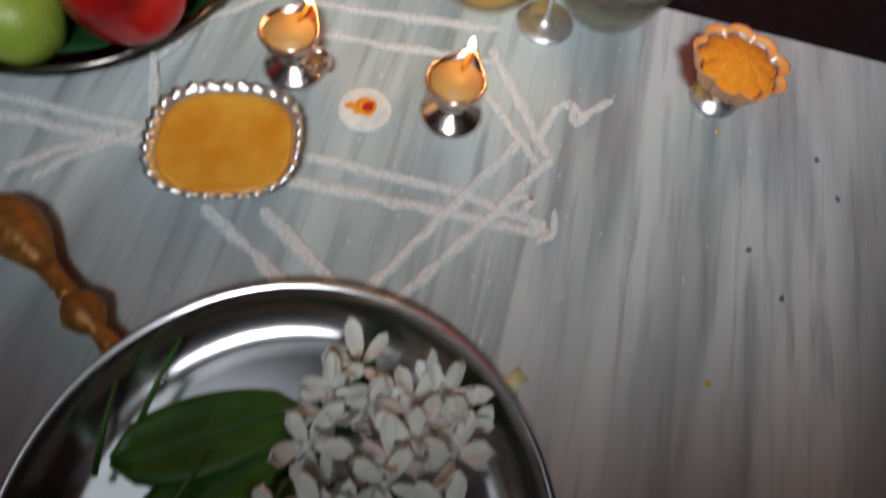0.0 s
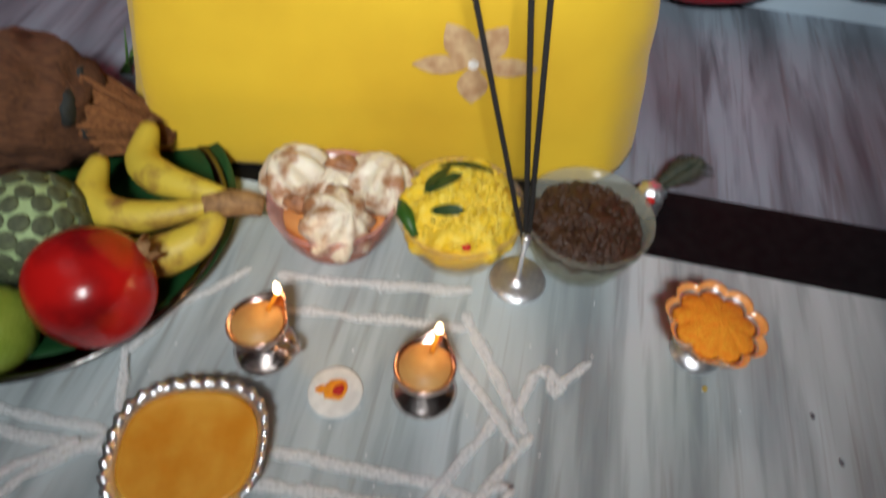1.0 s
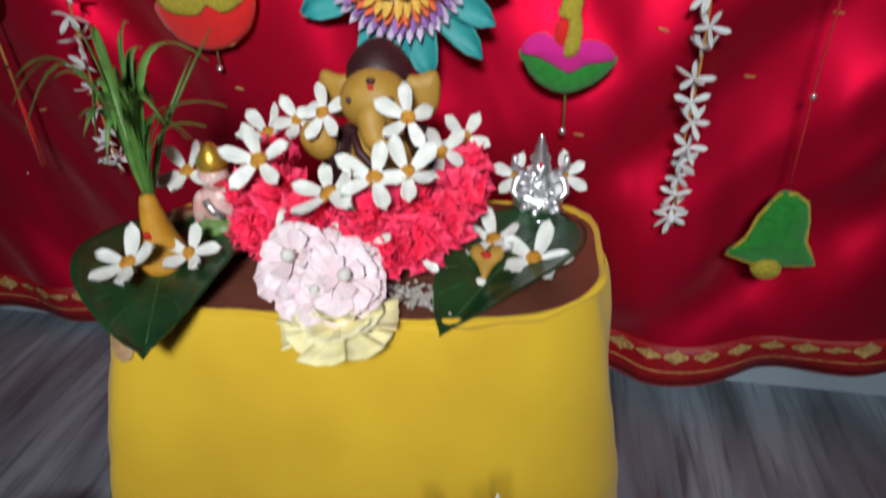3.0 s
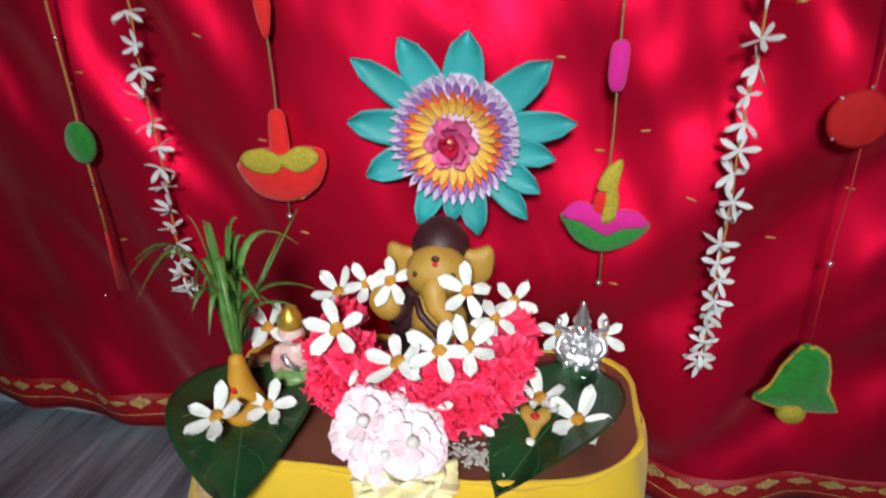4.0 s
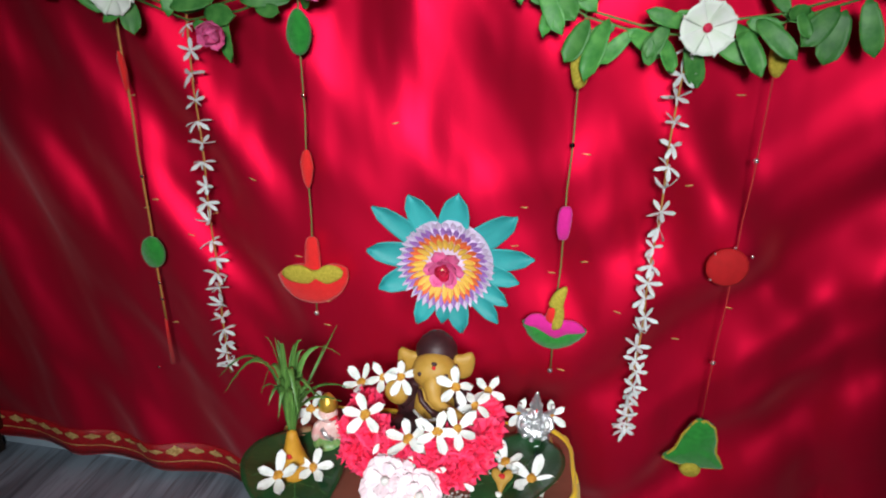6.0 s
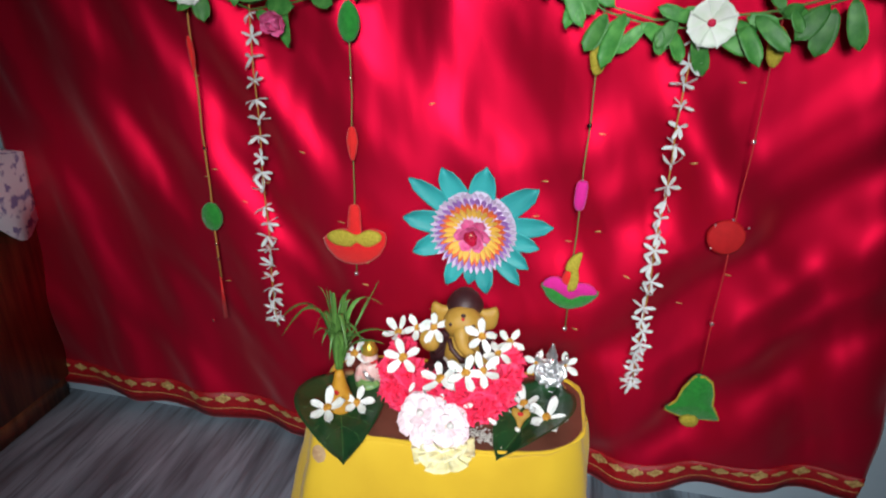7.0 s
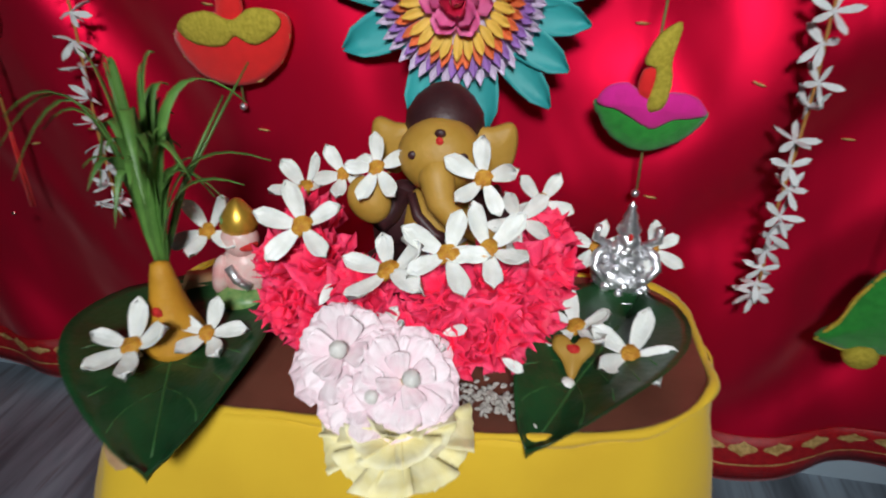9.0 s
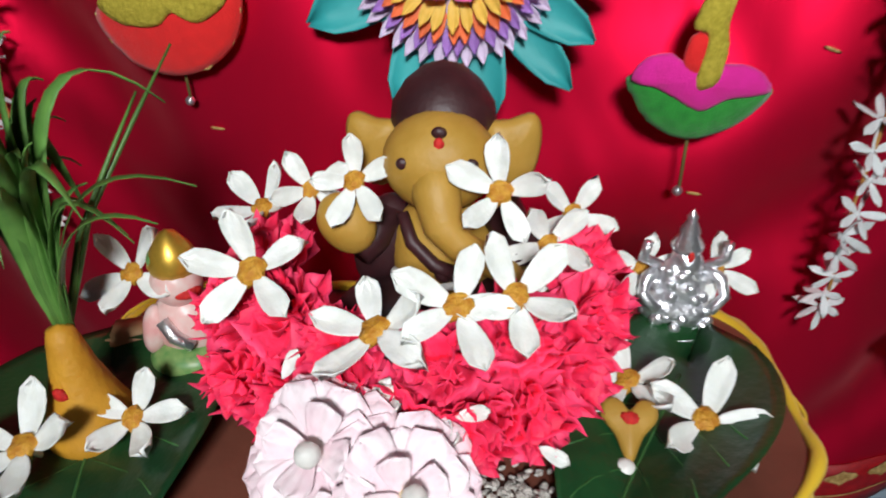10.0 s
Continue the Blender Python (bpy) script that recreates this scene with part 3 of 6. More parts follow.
for a, ln, wd in ((-3, 0.048, 0.015), (56, 0.038, 0.022), (124, 0.038, 0.022), (184, 0.046, 0.015), (272, 0.034, 0.022)):
    ca, sa = math.cos(radians(a)), math.sin(radians(a))

    def f(u, v, ca=ca, sa=sa, ln=ln, wd=wd):
        s = 0.08 + 0.92 * v
        w = wd * (math.sin(math.pi * min(1, s) ** 1.1) + 0.08)
        lx, ly = ln * s, (u - 0.5) * w
        return on_front(0.030 + lx * ca - ly * sa, 0.118 + lx * sa + ly * ca, 0.0022)
    part("printed_petal", grid(5, 8, f), "print", stool, "faded brown printed petal", smooth=False)
part("printed_spot", grid(8, 8, lambda u, v: on_front(-0.196 + 0.010 * (2 * u - 1) * (1 - (2 * v - 1) ** 2) ** 0.5, 0.272 + 0.011 * (2 * v - 1), 0.0022)), "print", stool, "brown printed spot", smooth=False)


part("printed_dot", grid(8, 8, lambda u, v: on_front(0.030 + 0.0042 * (2 * u - 1) * (1 - (2 * v - 1) ** 2) ** 0.5, 0.119 + 0.0040 * (2 * v - 1), 0.0034)), "white", stool, "white printed flower eye", smooth=False)


# ---- white flowers ----
PETALS = [mesh_of("petal", petal(0.0240, 0.0160, c, 0.24, 1.7, 0.50, wave=2.2 * w), "petal") for c, w in ((0.16, 0.0006), (0.34, 0.0010), (-0.20, 0.0012))]
HEART = mesh_of("centre", ball((0.0062, 0.0055, 0.003), (0, 0, 0.0015), 12, 8, 0.002, 300), "paste")
TUBE = mesh_of("floret_tube", tube([(0, 0, -0.010), (0, 0, -0.002), (0, 0, 0.001)], [0.0012, 0.0016, 0.003], 8), "petal")


def white_flower(m, variant=0, group="white flowers on the altar", label="fresh white five-petalled flower with turmeric paste at its centre", paste=True):
    f = thing("white_flower", label, "flower", m, group)
    r = random.Random(variant * 13 + 5)
    for k in range(5):
        a = 72 * k + r.uniform(-11, 11)
        part("petal", PETALS[(k + variant) % 3], None, f, "", pose(0, 0, 0, 0, 0, a) @ pose(0.002, 0, 0.0006 * k, r.uniform(-14, 14), -8 - r.uniform(-9, 16), 0) @ Matrix.Scale(r.uniform(0.86, 1.08), 4))
    if paste:
        part("centre", HEART, None, f, "dab of orange turmeric paste")
    part("floret_tube", TUBE, None, f)
    return f


FLOWERS = (
    ((-0.192, 0.722, 0.324), (0.0, -0.55, 1), 20, 1.02), ((-0.161, 0.748, 0.319), (0.3, -0.7, 1), 75, 0.92),
    ((-0.180, 0.797, 0.361), (-0.2, -0.9, 0.8), 0, 0.95), ((-0.130, 0.838, 0.378), (-0.1, -0.6, 1), 10, 0.98),
    ((-0.102, 0.836, 0.391), (0.2, -1.0, 0.6), 40, 0.85), ((-0.104, 0.768, 0.386), (0.05, -0.9, 0.8), 25, 1.02),
    ((-0.077, 0.826, 0.401), (0.0, -1.0, 0.5), 30, 0.88), ((-0.052, 0.756, 0.370), (-0.3, -0.5, 1), 55, 1.05),
    ((-0.021, 0.761, 0.381), (0.0, -0.9, 0.8), 8, 0.98), ((0.000, 0.767, 0.383), (0.25, -0.8, 0.9), 40, 0.96),
    ((-0.010, 0.817, 0.403), (0.0, -1.0, 0.35), 18, 0.98), ((0.024, 0.858, 0.374), (0.2, -1.0, 0.5), 60, 0.98),
    ((0.012, 0.826, 0.374), (0.1, -1.0, 0.5), 45, 0.86), ((0.064, 0.873, 0.337), (0.0, -1.0, 0.5), 12, 0.84),
    ((0.101, 0.872, 0.340), (0.3, -1.0, 0.5), 30, 0.78), ((0.053, 0.806, 0.314), (-0.1, -0.5, 1), 35, 1.0),
    ((0.085, 0.787, 0.311), (0.1, -0.6, 1), 70, 1.12))
for k, (loc, n, spin, s) in enumerate(FLOWERS):
    white_flower(facing(loc, n, spin, s), k)


# ---- leaves and offerings on the stool ----
def heart_leaf(m, length, width, label):
    """A heart-shaped leaf in x and y; its tip lies at -y, its stalk at +y."""
    def f(u, v):
        s = v
        half = width / 2 * math.sin(math.pi * min(1.0, s ** 0.62)) ** 0.72 * (1 - 0.12 * s) if 0 < s < 1 else 0.0004
        q = 2 * u - 1
        y = length * (0.42 - s) + 0.20 * length * (1 - s) ** 3 * abs(q) ** 1.5
        z = 0.010 * math.sin(s * 3.0) * (0.4 + abs(q)) + 0.006 * q * q + 0.002 * noise.noise(Vector((q * 3, s * 4, length * 50)))
        return q * half, y, z
    leaf = thing("betel_leaf", label, "leaf", m, "leaves on the stool")
    part("blade", shell(grid(16, 20, f), 0.0006), "leaf", leaf)
    veins = [tube([Vector(f(0.5, s / 10)) + Vector((0, 0, 0.0006)) for s in range(1, 10)], [0.0011 - 0.00008 * s for s in range(9)], 5)]
    for s0 in (0.14, 0.26, 0.40, 0.56):
        for sg in (-1, 1):
            veins.append(tube([Vector(f(0.5 + sg * 0.40 * t, s0 + 0.26 * t)) + Vector((0, 0, 0.0004)) for t in (0.0, 0.25, 0.5, 0.75, 1.0)], 0.00045, 4))
    part("vein", join(*veins), "leaf_vein", leaf, "paler leaf veins")
    return leaf


heart_leaf(pose(-0.178, 0.732, 0.304, 5, 0, 22), 0.140, 0.124, "large dark green heart-shaped betel leaf lying on the stool")
heart_leaf(pose(0.062, 0.782, 0.302, 5, 0, -24), 0.138, 0.098, "dark green betel leaf at the stool's front corner")

# turmeric cone with a tuft of grass
cone = thing("turmeric_cone", "ochre turmeric paste cone with a red kumkum dot", "offering", pose(-0.186, 0.752, 0.306))
part("paste_cone", lathe([(0.021, 0), (0.020, 0.006), (0.0145, 0.020), (0.0095, 0.036), (0.0068, 0.050), (0.0052, 0.056), (0.0, 0.058)], 20), "cone", cone)
part("kumkum_dot", ball((0.0036, 0.0018, 0.0036), (0, -0.0112, 0.030), 10, 6, 0.001, 500), "red", cone, "red powder dot")
tuft = thing("grass_tuft", "bundle of green durva grass blades standing in the cone", "plant", pose(-0.188, 0.757, 0.361))
for k in range(40):
    a, out, up = rnd.uniform(0, 6.283), rnd.uniform(0.022, 0.076), rnd.uniform(0.060, 0.110)
    if k % 3 == 0:
        out, up = rnd.uniform(0.004, 0.022), rnd.uniform(0.08, 0.128)
    bend = rnd.uniform(0.50, 0.86) if out > 0.03 else rnd.uniform(0.45, 0.60)
    wv = rnd.uniform(0.0050, 0.0105)
    dx, dy = math.cos(a), math.sin(a) * 0.6

    def blade(u, v, out=out, up=up, bend=bend, wv=wv, dx=dx, dy=dy, a=a):
        s = v
        r = 0.003 + out * s ** 1.9
        z = -0.008 + up * math.sin(math.pi * s * bend)
        w = wv * min(1, s * 4 + 0.35) * (1 - s ** 3) + 0.0002
        return dx * r - math.sin(a + 0.6) * (u - 0.5) * w, dy * r + math.cos(a + 0.6) * (u - 0.5) * w, z + 0.0006 * (2 * u - 1) ** 2
    part("blade", shell(grid(2, 12, blade), 0.0003), "grass", tuft)
for k, (tx, ty, tz) in enumerate(((0.034, 0.07, 0.10), (0.026, 0.05, 0.085), (-0.02, 0.02, 0.105), (-0.008, 0.0, 0.112))):
    part("stem", tube([(0, 0, -0.006), (tx * 0.3, ty * 0.3, tz * 0.4), (tx * 0.7, ty * 0.7, tz * 0.75), (tx, ty, tz)], [0.0016, 0.0013, 0.001, 0.0005], 6), "grass", tuft)


# statues: each one plain mesh
def statue(name, label, m, pieces):
    vs, fs, slots, mats = [], [], [], []
    for material, vf in pieces:
        if material not in mats:
            mats.append(material)
        o = len(vs)
        vs += list(vf[0])
        fs += [tuple(i + o for i in f) for f in vf[1]]
        slots += [mats.index(material)] * len(vf[1])
    return single(name, (vs, fs), mats, label, "statue", m, slots=slots)


def blob(c, r, rot=(0, 0, 0), rough=0.0006):
    return moved(ball(r, (0, 0, 0), 20, 14, rough, 90), pose(*c, *rot))


statue("clay_idol", "seated ochre and dark brown clay elephant-headed idol", pose(-0.040, 0.846, 0.306, 0, 0, 4), [
    ("choc", blob((0, 0.006, 0.020), (0.050, 0.036, 0.022))),
    ("choc", blob((-0.026, -0.016, 0.026), (0.028, 0.020, 0.015), (0, 0, 20))),
    ("choc", blob((0.026, -0.016, 0.026), (0.028, 0.020, 0.015), (0, 0, -20))),
    ("choc", blob((-0.030, 0.004, 0.052), (0.016, 0.016, 0.028), (0, 14, 0))),
    ("choc", blob((0.030, 0.006, 0.050), (0.016, 0.015, 0.028), (0, -16, 0))),
    ("clay", blob((0, -0.002, 0.052), (0.026, 0.022, 0.032))),
    ("choc", blob((0.001, -0.0250, 0.1215), (0.0034, 0.0020, 0.0026))),
    ("white", tube([(-0.024, -0.012, 0.045), (-0.010, -0.0245, 0.041), (0.006, -0.0255, 0.045), (0.022, -0.013, 0.054)], 0.0022, 8)),
    ("choc", tube([(-0.018, -0.014, 0.078), (-0.013, -0.021, 0.066), (-0.002, -0.0265, 0.057), (0.008, -0.026, 0.052)], [0.003, 0.0035, 0.0035, 0.004], 8)),
    ("choc", blob((0.002, -0.0255, 0.052), (0.0048, 0.004, 0.0048))),
    ("clay", blob((0, -0.010, 0.103), (0.0265, 0.022, 0.0235))),
    ("choc", moved(lathe([(0.0225, 0), (0.0255, 0.006), (0.0245, 0.016), (0.018, 0.026), (0.009, 0.033), (0, 0.035)], 20), pose(0, 0.010, 0.108, -14, 0, 0))),
    ("clay", moved(slab(smooth_loop([(-0.004, -0.016), (-0.020, -0.014), (-0.025, 0.004), (-0.022, 0.017), (-0.010, 0.015), (0.002, 0.012)]), 0.010, 0.2), pose(-0.022, 0.004, 0.102, 0, 0, -14))),
    ("clay", moved(slab(smooth_loop([(0.004, -0.016), (0.020, -0.014), (0.025, 0.004), (0.022, 0.017), (0.010, 0.015), (-0.002, 0.012)]), 0.010, 0.2), pose(0.022, 0.004, 0.102, 0, 0, 14))),
    ("clay", tube([(0.000, -0.014, 0.106), (0.000, -0.029, 0.094), (0.003, -0.034, 0.082), (0.011, -0.036, 0.073), (0.022, -0.037, 0.067), (0.033, -0.037, 0.060), (0.038, -0.036, 0.054)], [0.0125, 0.0110, 0.0090, 0.0076, 0.0066, 0.0058, 0.0050], 14)),
    ("red", blob((0.001, -0.0270, 0.1170), (0.0024, 0.0016, 0.0030))),
    ("choc", blob((-0.0150, -0.0270, 0.108), (0.0030, 0.0018, 0.0028))),
    ("choc", blob((0.0150, -0.0270, 0.108), (0.0030, 0.0018, 0.0028))),
    ("clay", blob((-0.044, -0.018, 0.074), (0.0135, 0.010, 0.016), (0, -25, 0))),
    ("choc", tube([(-0.028, 0.0, 0.075), (-0.034, -0.008, 0.062), (-0.041, -0.016, 0.058)], [0.011, 0.010, 0.009], 10)),
    ("choc", tube([(0.028, 0.0, 0.075), (0.038, -0.012, 0.062), (0.040, -0.022, 0.054)], [0.011, 0.010, 0.010], 10)),
    ("clay", blob((0.040, -0.026, 0.046), (0.012, 0.010, 0.011))),
    ("white", blob((0.038, -0.037, 0.050), (0.0062, 0.005, 0.0058)))])

statue("painted_idol", "small pink and green painted clay idol", pose(-0.160, 0.800, 0.300, 0, 0, 10), [
    ("idolbase", lathe([(0.026, 0), (0.027, 0.005), (0.022, 0.011), (0, 0.012)], 20)),
    ("idolgreen", blob((0, -0.004, 0.018), (0.020, 0.017, 0.010))),
    ("idolpink", blob((0, 0, 0.034), (0.0165, 0.014, 0.019))),
    ("idolpink", blob((-0.014, -0.006, 0.034), (0.006, 0.007, 0.014), (0, 12, 0))),
    ("idolpink", blob((0.014, -0.006, 0.034), (0.006, 0.007, 0.014), (0, -12, 0))),
    ("silver", tube([(-0.006, -0.014, 0.044), (-0.001, -0.016, 0.036), (0.006, -0.015, 0.030)], [0.003, 0.0034, 0.003], 8)),
    ("idolpink", blob((0, -0.002, 0.058), (0.012, 0.011, 0.012))),
    ("red", blob((0.004, -0.006, 0.056), (0.008, 0.007, 0.004))),
    ("gold", lathe([(0.011, 0.064), (0.012, 0.068), (0.009, 0.076), (0.004, 0.083), (0, 0.085)], 14)),
    ("idolgreen", blob((-0.006, 0.0, 0.070), (0.006, 0.008, 0.006)))])

silver_pieces = [
    ("silver", lathe([(0.024, 0), (0.025, 0.004), (0.020, 0.008), (0.021, 0.012), (0, 0.013)], 18)),
    ("silver", blob((0, 0, 0.022), (0.021, 0.014, 0.012), rough=0.004)), ("silver", blob((0, 0, 0.036), (0.013, 0.011, 0.015), rough=0.004)),
    ("silver", blob((0, -0.002, 0.050), (0.008, 0.008, 0.009), rough=0.002)),
    ("silver", lathe([(0.0075, 0.055), (0.0085, 0.058), (0.005, 0.064), (0.0055, 0.066), (0.0025, 0.072), (0.003, 0.074), (0, 0.078)], 12)),
    ("red", blob((0, -0.0085, 0.055), (0.0016, 0.001, 0.003)))]
for k in range(26):
    a, h = rnd.uniform(3.3, 6.1), rnd.uniform(0.014, 0.046)
    r = 0.020 - 0.25 * (h - 0.014)
    silver_pieces.append(("silver", blob((r * math.cos(a), 0.7 * r * math.sin(a), h), (0.0032, 0.0026, 0.0036), (0, rnd.uniform(-40, 40), 0))))
for sg in (-1, 1):
    silver_pieces.append(("silver", tube([(sg * 0.011, 0, 0.044), (sg * 0.019, -0.004, 0.040), (sg * 0.021, -0.008, 0.032), (sg * 0.013, -0.013, 0.026)], [0.004, 0.0035, 0.003, 0.003], 8)))
    silver_pieces.append(("silver", tube([(sg * 0.011, 0, 0.045), (sg * 0.021, 0, 0.050), (sg * 0.020, -0.002, 0.060)], [0.003, 0.003, 0.0025], 8)))
statue("silver_idol", "small shining silver idol on a round foot", pose(0.083, 0.866, 0.299, 0, 0, 5), silver_pieces)

# the ruffled red garland, flower by flower
FRILLS = [mesh_of("ruffle", petal(l, w, c, 0.10, 1.5, 0.4, 9, 5, 0.06, 0.0003, 0.0018), "carnation") for l, w, c in ((0.026, 0.036, 0.30), (0.023, 0.034, 0.65), (0.018, 0.028, 1.0))]


def ruffled(parent, m, seed, frills=FRILLS, count=(9, 8, 6)):
    """One flower of crowded ruffled petals, under its garland."""
    f = new("ruffled_flower", mesh_of("ruffled_flower", ball((0.009, 0.009, 0.007), (0, 0, 0.002), 10, 6), frills[0].materials[0]))
    f.parent, f.matrix_basis = parent, m
    r = random.Random(seed)
    for ring, n in enumerate(count):
        for k in range(n):
            part("ruffle", frills[ring], None, f, "", pose(0, 0, 0.003 * ring, 0, 0, 360 / n * (k + 0.5 * ring) + r.uniform(-9, 9)) @ pose(0, 0, 0, r.uniform(-22, 22), -12 - 22 * ring + r.uniform(-12, 12), 0) @ Matrix.Scale(r.uniform(0.85, 1.15), 4))
    return f


garland = thing("ruffled_garland", "bright red ruffled crepe flower garland curved round the idol", "garland", pose(0, 0, 0))
for k, (x, y, z, nx, ny, nz) in enumerate((
        (-0.108, 0.818, 0.356, -0.4, -0.4, 1), (-0.116, 0.792, 0.346, -0.4, -0.8, 0.8), (-0.108, 0.778, 0.326, -0.2, -1, 0.6), (-0.088, 0.770, 0.322, -0.1, -1, 0.6), (-0.094, 0.785, 0.352, 0, -0.7, 1),
        (-0.060, 0.764, 0.326, 0, -1, 0.7), (-0.034, 0.760, 0.328, 0.1, -1, 0.7), (-0.010, 0.760, 0.326, 0.1, -1, 0.6), (0.010, 0.768, 0.328, 0.3, -1, 0.6),
        (0.024, 0.786, 0.338, 0.6, -0.8, 0.6), (0.032, 0.808, 0.346, 0.6, -0.7, 0.7), (0.030, 0.838, 0.352, 0.4, -0.5, 1), (-0.022, 0.770, 0.346, 0, -0.8, 1), (-0.066, 0.774, 0.344, 0, -0.8, 1), (0.004, 0.782, 0.350, 0.2, -0.6, 1))):
    ruffled(garland, facing((x - 0.006, y, z), (nx, ny, nz), k * 31, 0.80), k)

# two big cloth flowers on the front edge
PINKS = [mesh_of("petal", petal(l, w, c, -0.04, 5.0, 0.55, 12, 8, 0, 0.0004, 0.0009), "pink") for l, w, c in ((0.038, 0.034, -0.14), (0.032, 0.029, -0.03), (0.023, 0.021, 0.12))]
YELS = [mesh_of("petal", petal(l, w, c, 0.14, 2.8, 0.30, 9, 5, 0.05, 0.0004, 0.0007), "paleyellow") for l, w, c in ((0.040, 0.034, -0.05), (0.030, 0.030, 0.06), (0.020, 0.022, 0.25))]


def cloth_flower(name, m, petals, counts, label, material, seed, bud):
    f = thing(name, label, "flower", m, "cloth flowers on the stool")
    r = random.Random(seed)
    for ring, n in enumerate(counts):
        for k in range(n):
            part("petal", petals[ring], None, f, "", pose(0, 0, 0.004 * ring, 0, 0, 360 / n * (k + 0.4 * ring) + r.uniform(-6, 6)) @ pose(0.001, 0, 0, r.uniform(-12, 12), -4 - 10 * ring + r.uniform(-8, 8), 0) @ Matrix.Scale(r.uniform(0.9, 1.08), 4))
    if material == "white":
        part("pistil", tube([(0, 0, 0.004), (0.001, 0, 0.012), (0.003, -0.002, 0.020)], [0.0024, 0.0026, 0.0022], 8), "paleyellow", f, "yellow felt pistil")
        part("bud", ball(bud, (0.0035, -0.0025, 0.023), 14, 10, 0.001, 200), material, f, "round white pistil tip")
    else:
        part("bud", ball(bud, (0, 0, 0.010), 14, 10, 0.001, 200), material, f)
    return f


cloth_flower("pink_cloth_flower", facing((-0.070, 0.728, 0.333), (-0.1, -0.75, 0.9), 10, 0.80), PINKS, (13, 10, 4), "pale pink artificial flower with layered petals", "white", 3, (0.006, 0.006, 0.006))
cloth_flower("pink_cloth_flower", facing((-0.036, 0.718, 0.328), (0.25, -0.8, 0.8), 34, 0.78), PINKS, (13, 10, 4), "pale pink artificial flower with layered petals", "white", 5, (0.006, 0.006, 0.006))
cloth_flower("pink_cloth_flower", facing((-0.052, 0.714, 0.319), (0.05, -0.8, 0.8), 12, 0.72), PINKS, (11, 9, 4), "pale pink artificial flower with layered petals", "white", 7, (0.005, 0.005, 0.005))
cloth_flower("yellow_cloth_flower", facing((-0.036, 0.706, 0.3010), (0.03, -0.14, 1), 0, 0.90), YELS, (11, 9, 6), "pale yellow ruffled artificial flower on the stool's front edge", "paleyellow", 9, (0.008, 0.008, 0.005))
for k, (x, y, z, a) in enumerate(((-0.055, 0.742, 0.340, 20), (-0.030, 0.735, 0.330, 60))):
    bloom = thing("wilted_bloom", "small wilted white bloom lying on the red garland", "flower", facing((x, y, z), (0.1, -0.6, 1), a, 0.8), "wilted white blooms")
    for j in range(5):
        part("petal", PETALS[j % 3], None, bloom, "", pose(0, 0, 0, 0, 0, -50 + 26 * j) @ pose(0, 0, 0, 20 * j - 40, -20 + 8 * j, 0) @ Matrix.Scale(0.8, 4))

for k, (x, y, z, a) in enumerate(((-0.092, 0.752, 0.346, 60), (-0.020, 0.742, 0.344, 10), (0.012, 0.745, 0.330, -30))):
    single("loose_petal", PETALS[k], None, "single fallen white petal on the red garland", "petal", facing((x, y, z), (0.1, -0.8, 0.8), a, 0.55), "fallen petals")
heart = thing("turmeric_heart", "heart-shaped turmeric piece with a red dot and white bead", "offering", facing((0.051, 0.778, 0.313), (0, -0.6, 1), 0))
part("heart", moved(slab(smooth_loop([(0, -0.016), (0.006, -0.004), (0.012, 0.004), (0.011, 0.011), (0.005, 0.012), (0, 0.007), (-0.005, 0.012), (-0.011, 0.011), (-0.012, 0.004), (-0.006, -0.004)]), 0.006, 0.2), pose(0, 0, 0, -90, 0, 0)), "clay", heart)
part("kumkum_dot", ball((0.004, 0.003, 0.0016), (0, 0.003, 0.0034), 10, 6, 0.001, 400), "red", heart)
part("bead", ball((0.0048, 0.0048, 0.004), (-0.002, -0.018, 0.0), 12, 8), "white", heart, "white bead")

grains = [moved(ball((0.0022, 0.0011, 0.0010), seg=6, rings=4), pose(rnd.gauss(0.006, 0.012), rnd.gauss(0.744, 0.006), 0.2995 + rnd.uniform(0, 0.004), rnd.uniform(0, 60), 0, rnd.uniform(0, 180))) for k in range(170)]
single("rice_grains", join(*grains), "grain", "scatter of white rice grains on the brown board", "rice", kind="stuff")
single("wood_block", box(-0.014, 0.014, -0.010, 0.010, 0, 0.020, 0.003), "tan", "small tan wooden block behind the painted idol", "block", pose(-0.200, 0.812, 0.299, 0, 0, 20))


# ---- what hangs before the curtain ----
def ground_y(x, z):
    return curtain_y(x, z) - 0.010


def thread(parent, x, y, z0, z1, material, r=0.0011):
    n = 10
    return part("thread", tube([(x + 0.001 * math.sin(k * 2.1), y, z0 + (z1 - z0) * k / n) for k in range(n + 1)], r, 6), material, parent)


def bead(parent, x, y, z, r=0.0032, material="copper"):
    return part("bead", ball((r, r, r), (x, y, z), 10, 8), material, parent, "small shiny bead")


def oval(cx, cz, rx, rz, n=20):
    return [(cx + rx * math.cos(6.2832 * k / n), cz + rz * math.sin(6.2832 * k / n)) for k in range(n)]


def felt(name, parent, outline, y, t, material, label=""):
    return part(name, moved(slab(smooth_loop(outline, 5, 0.0007), t), pose(0, y, 0)), material, parent, label)


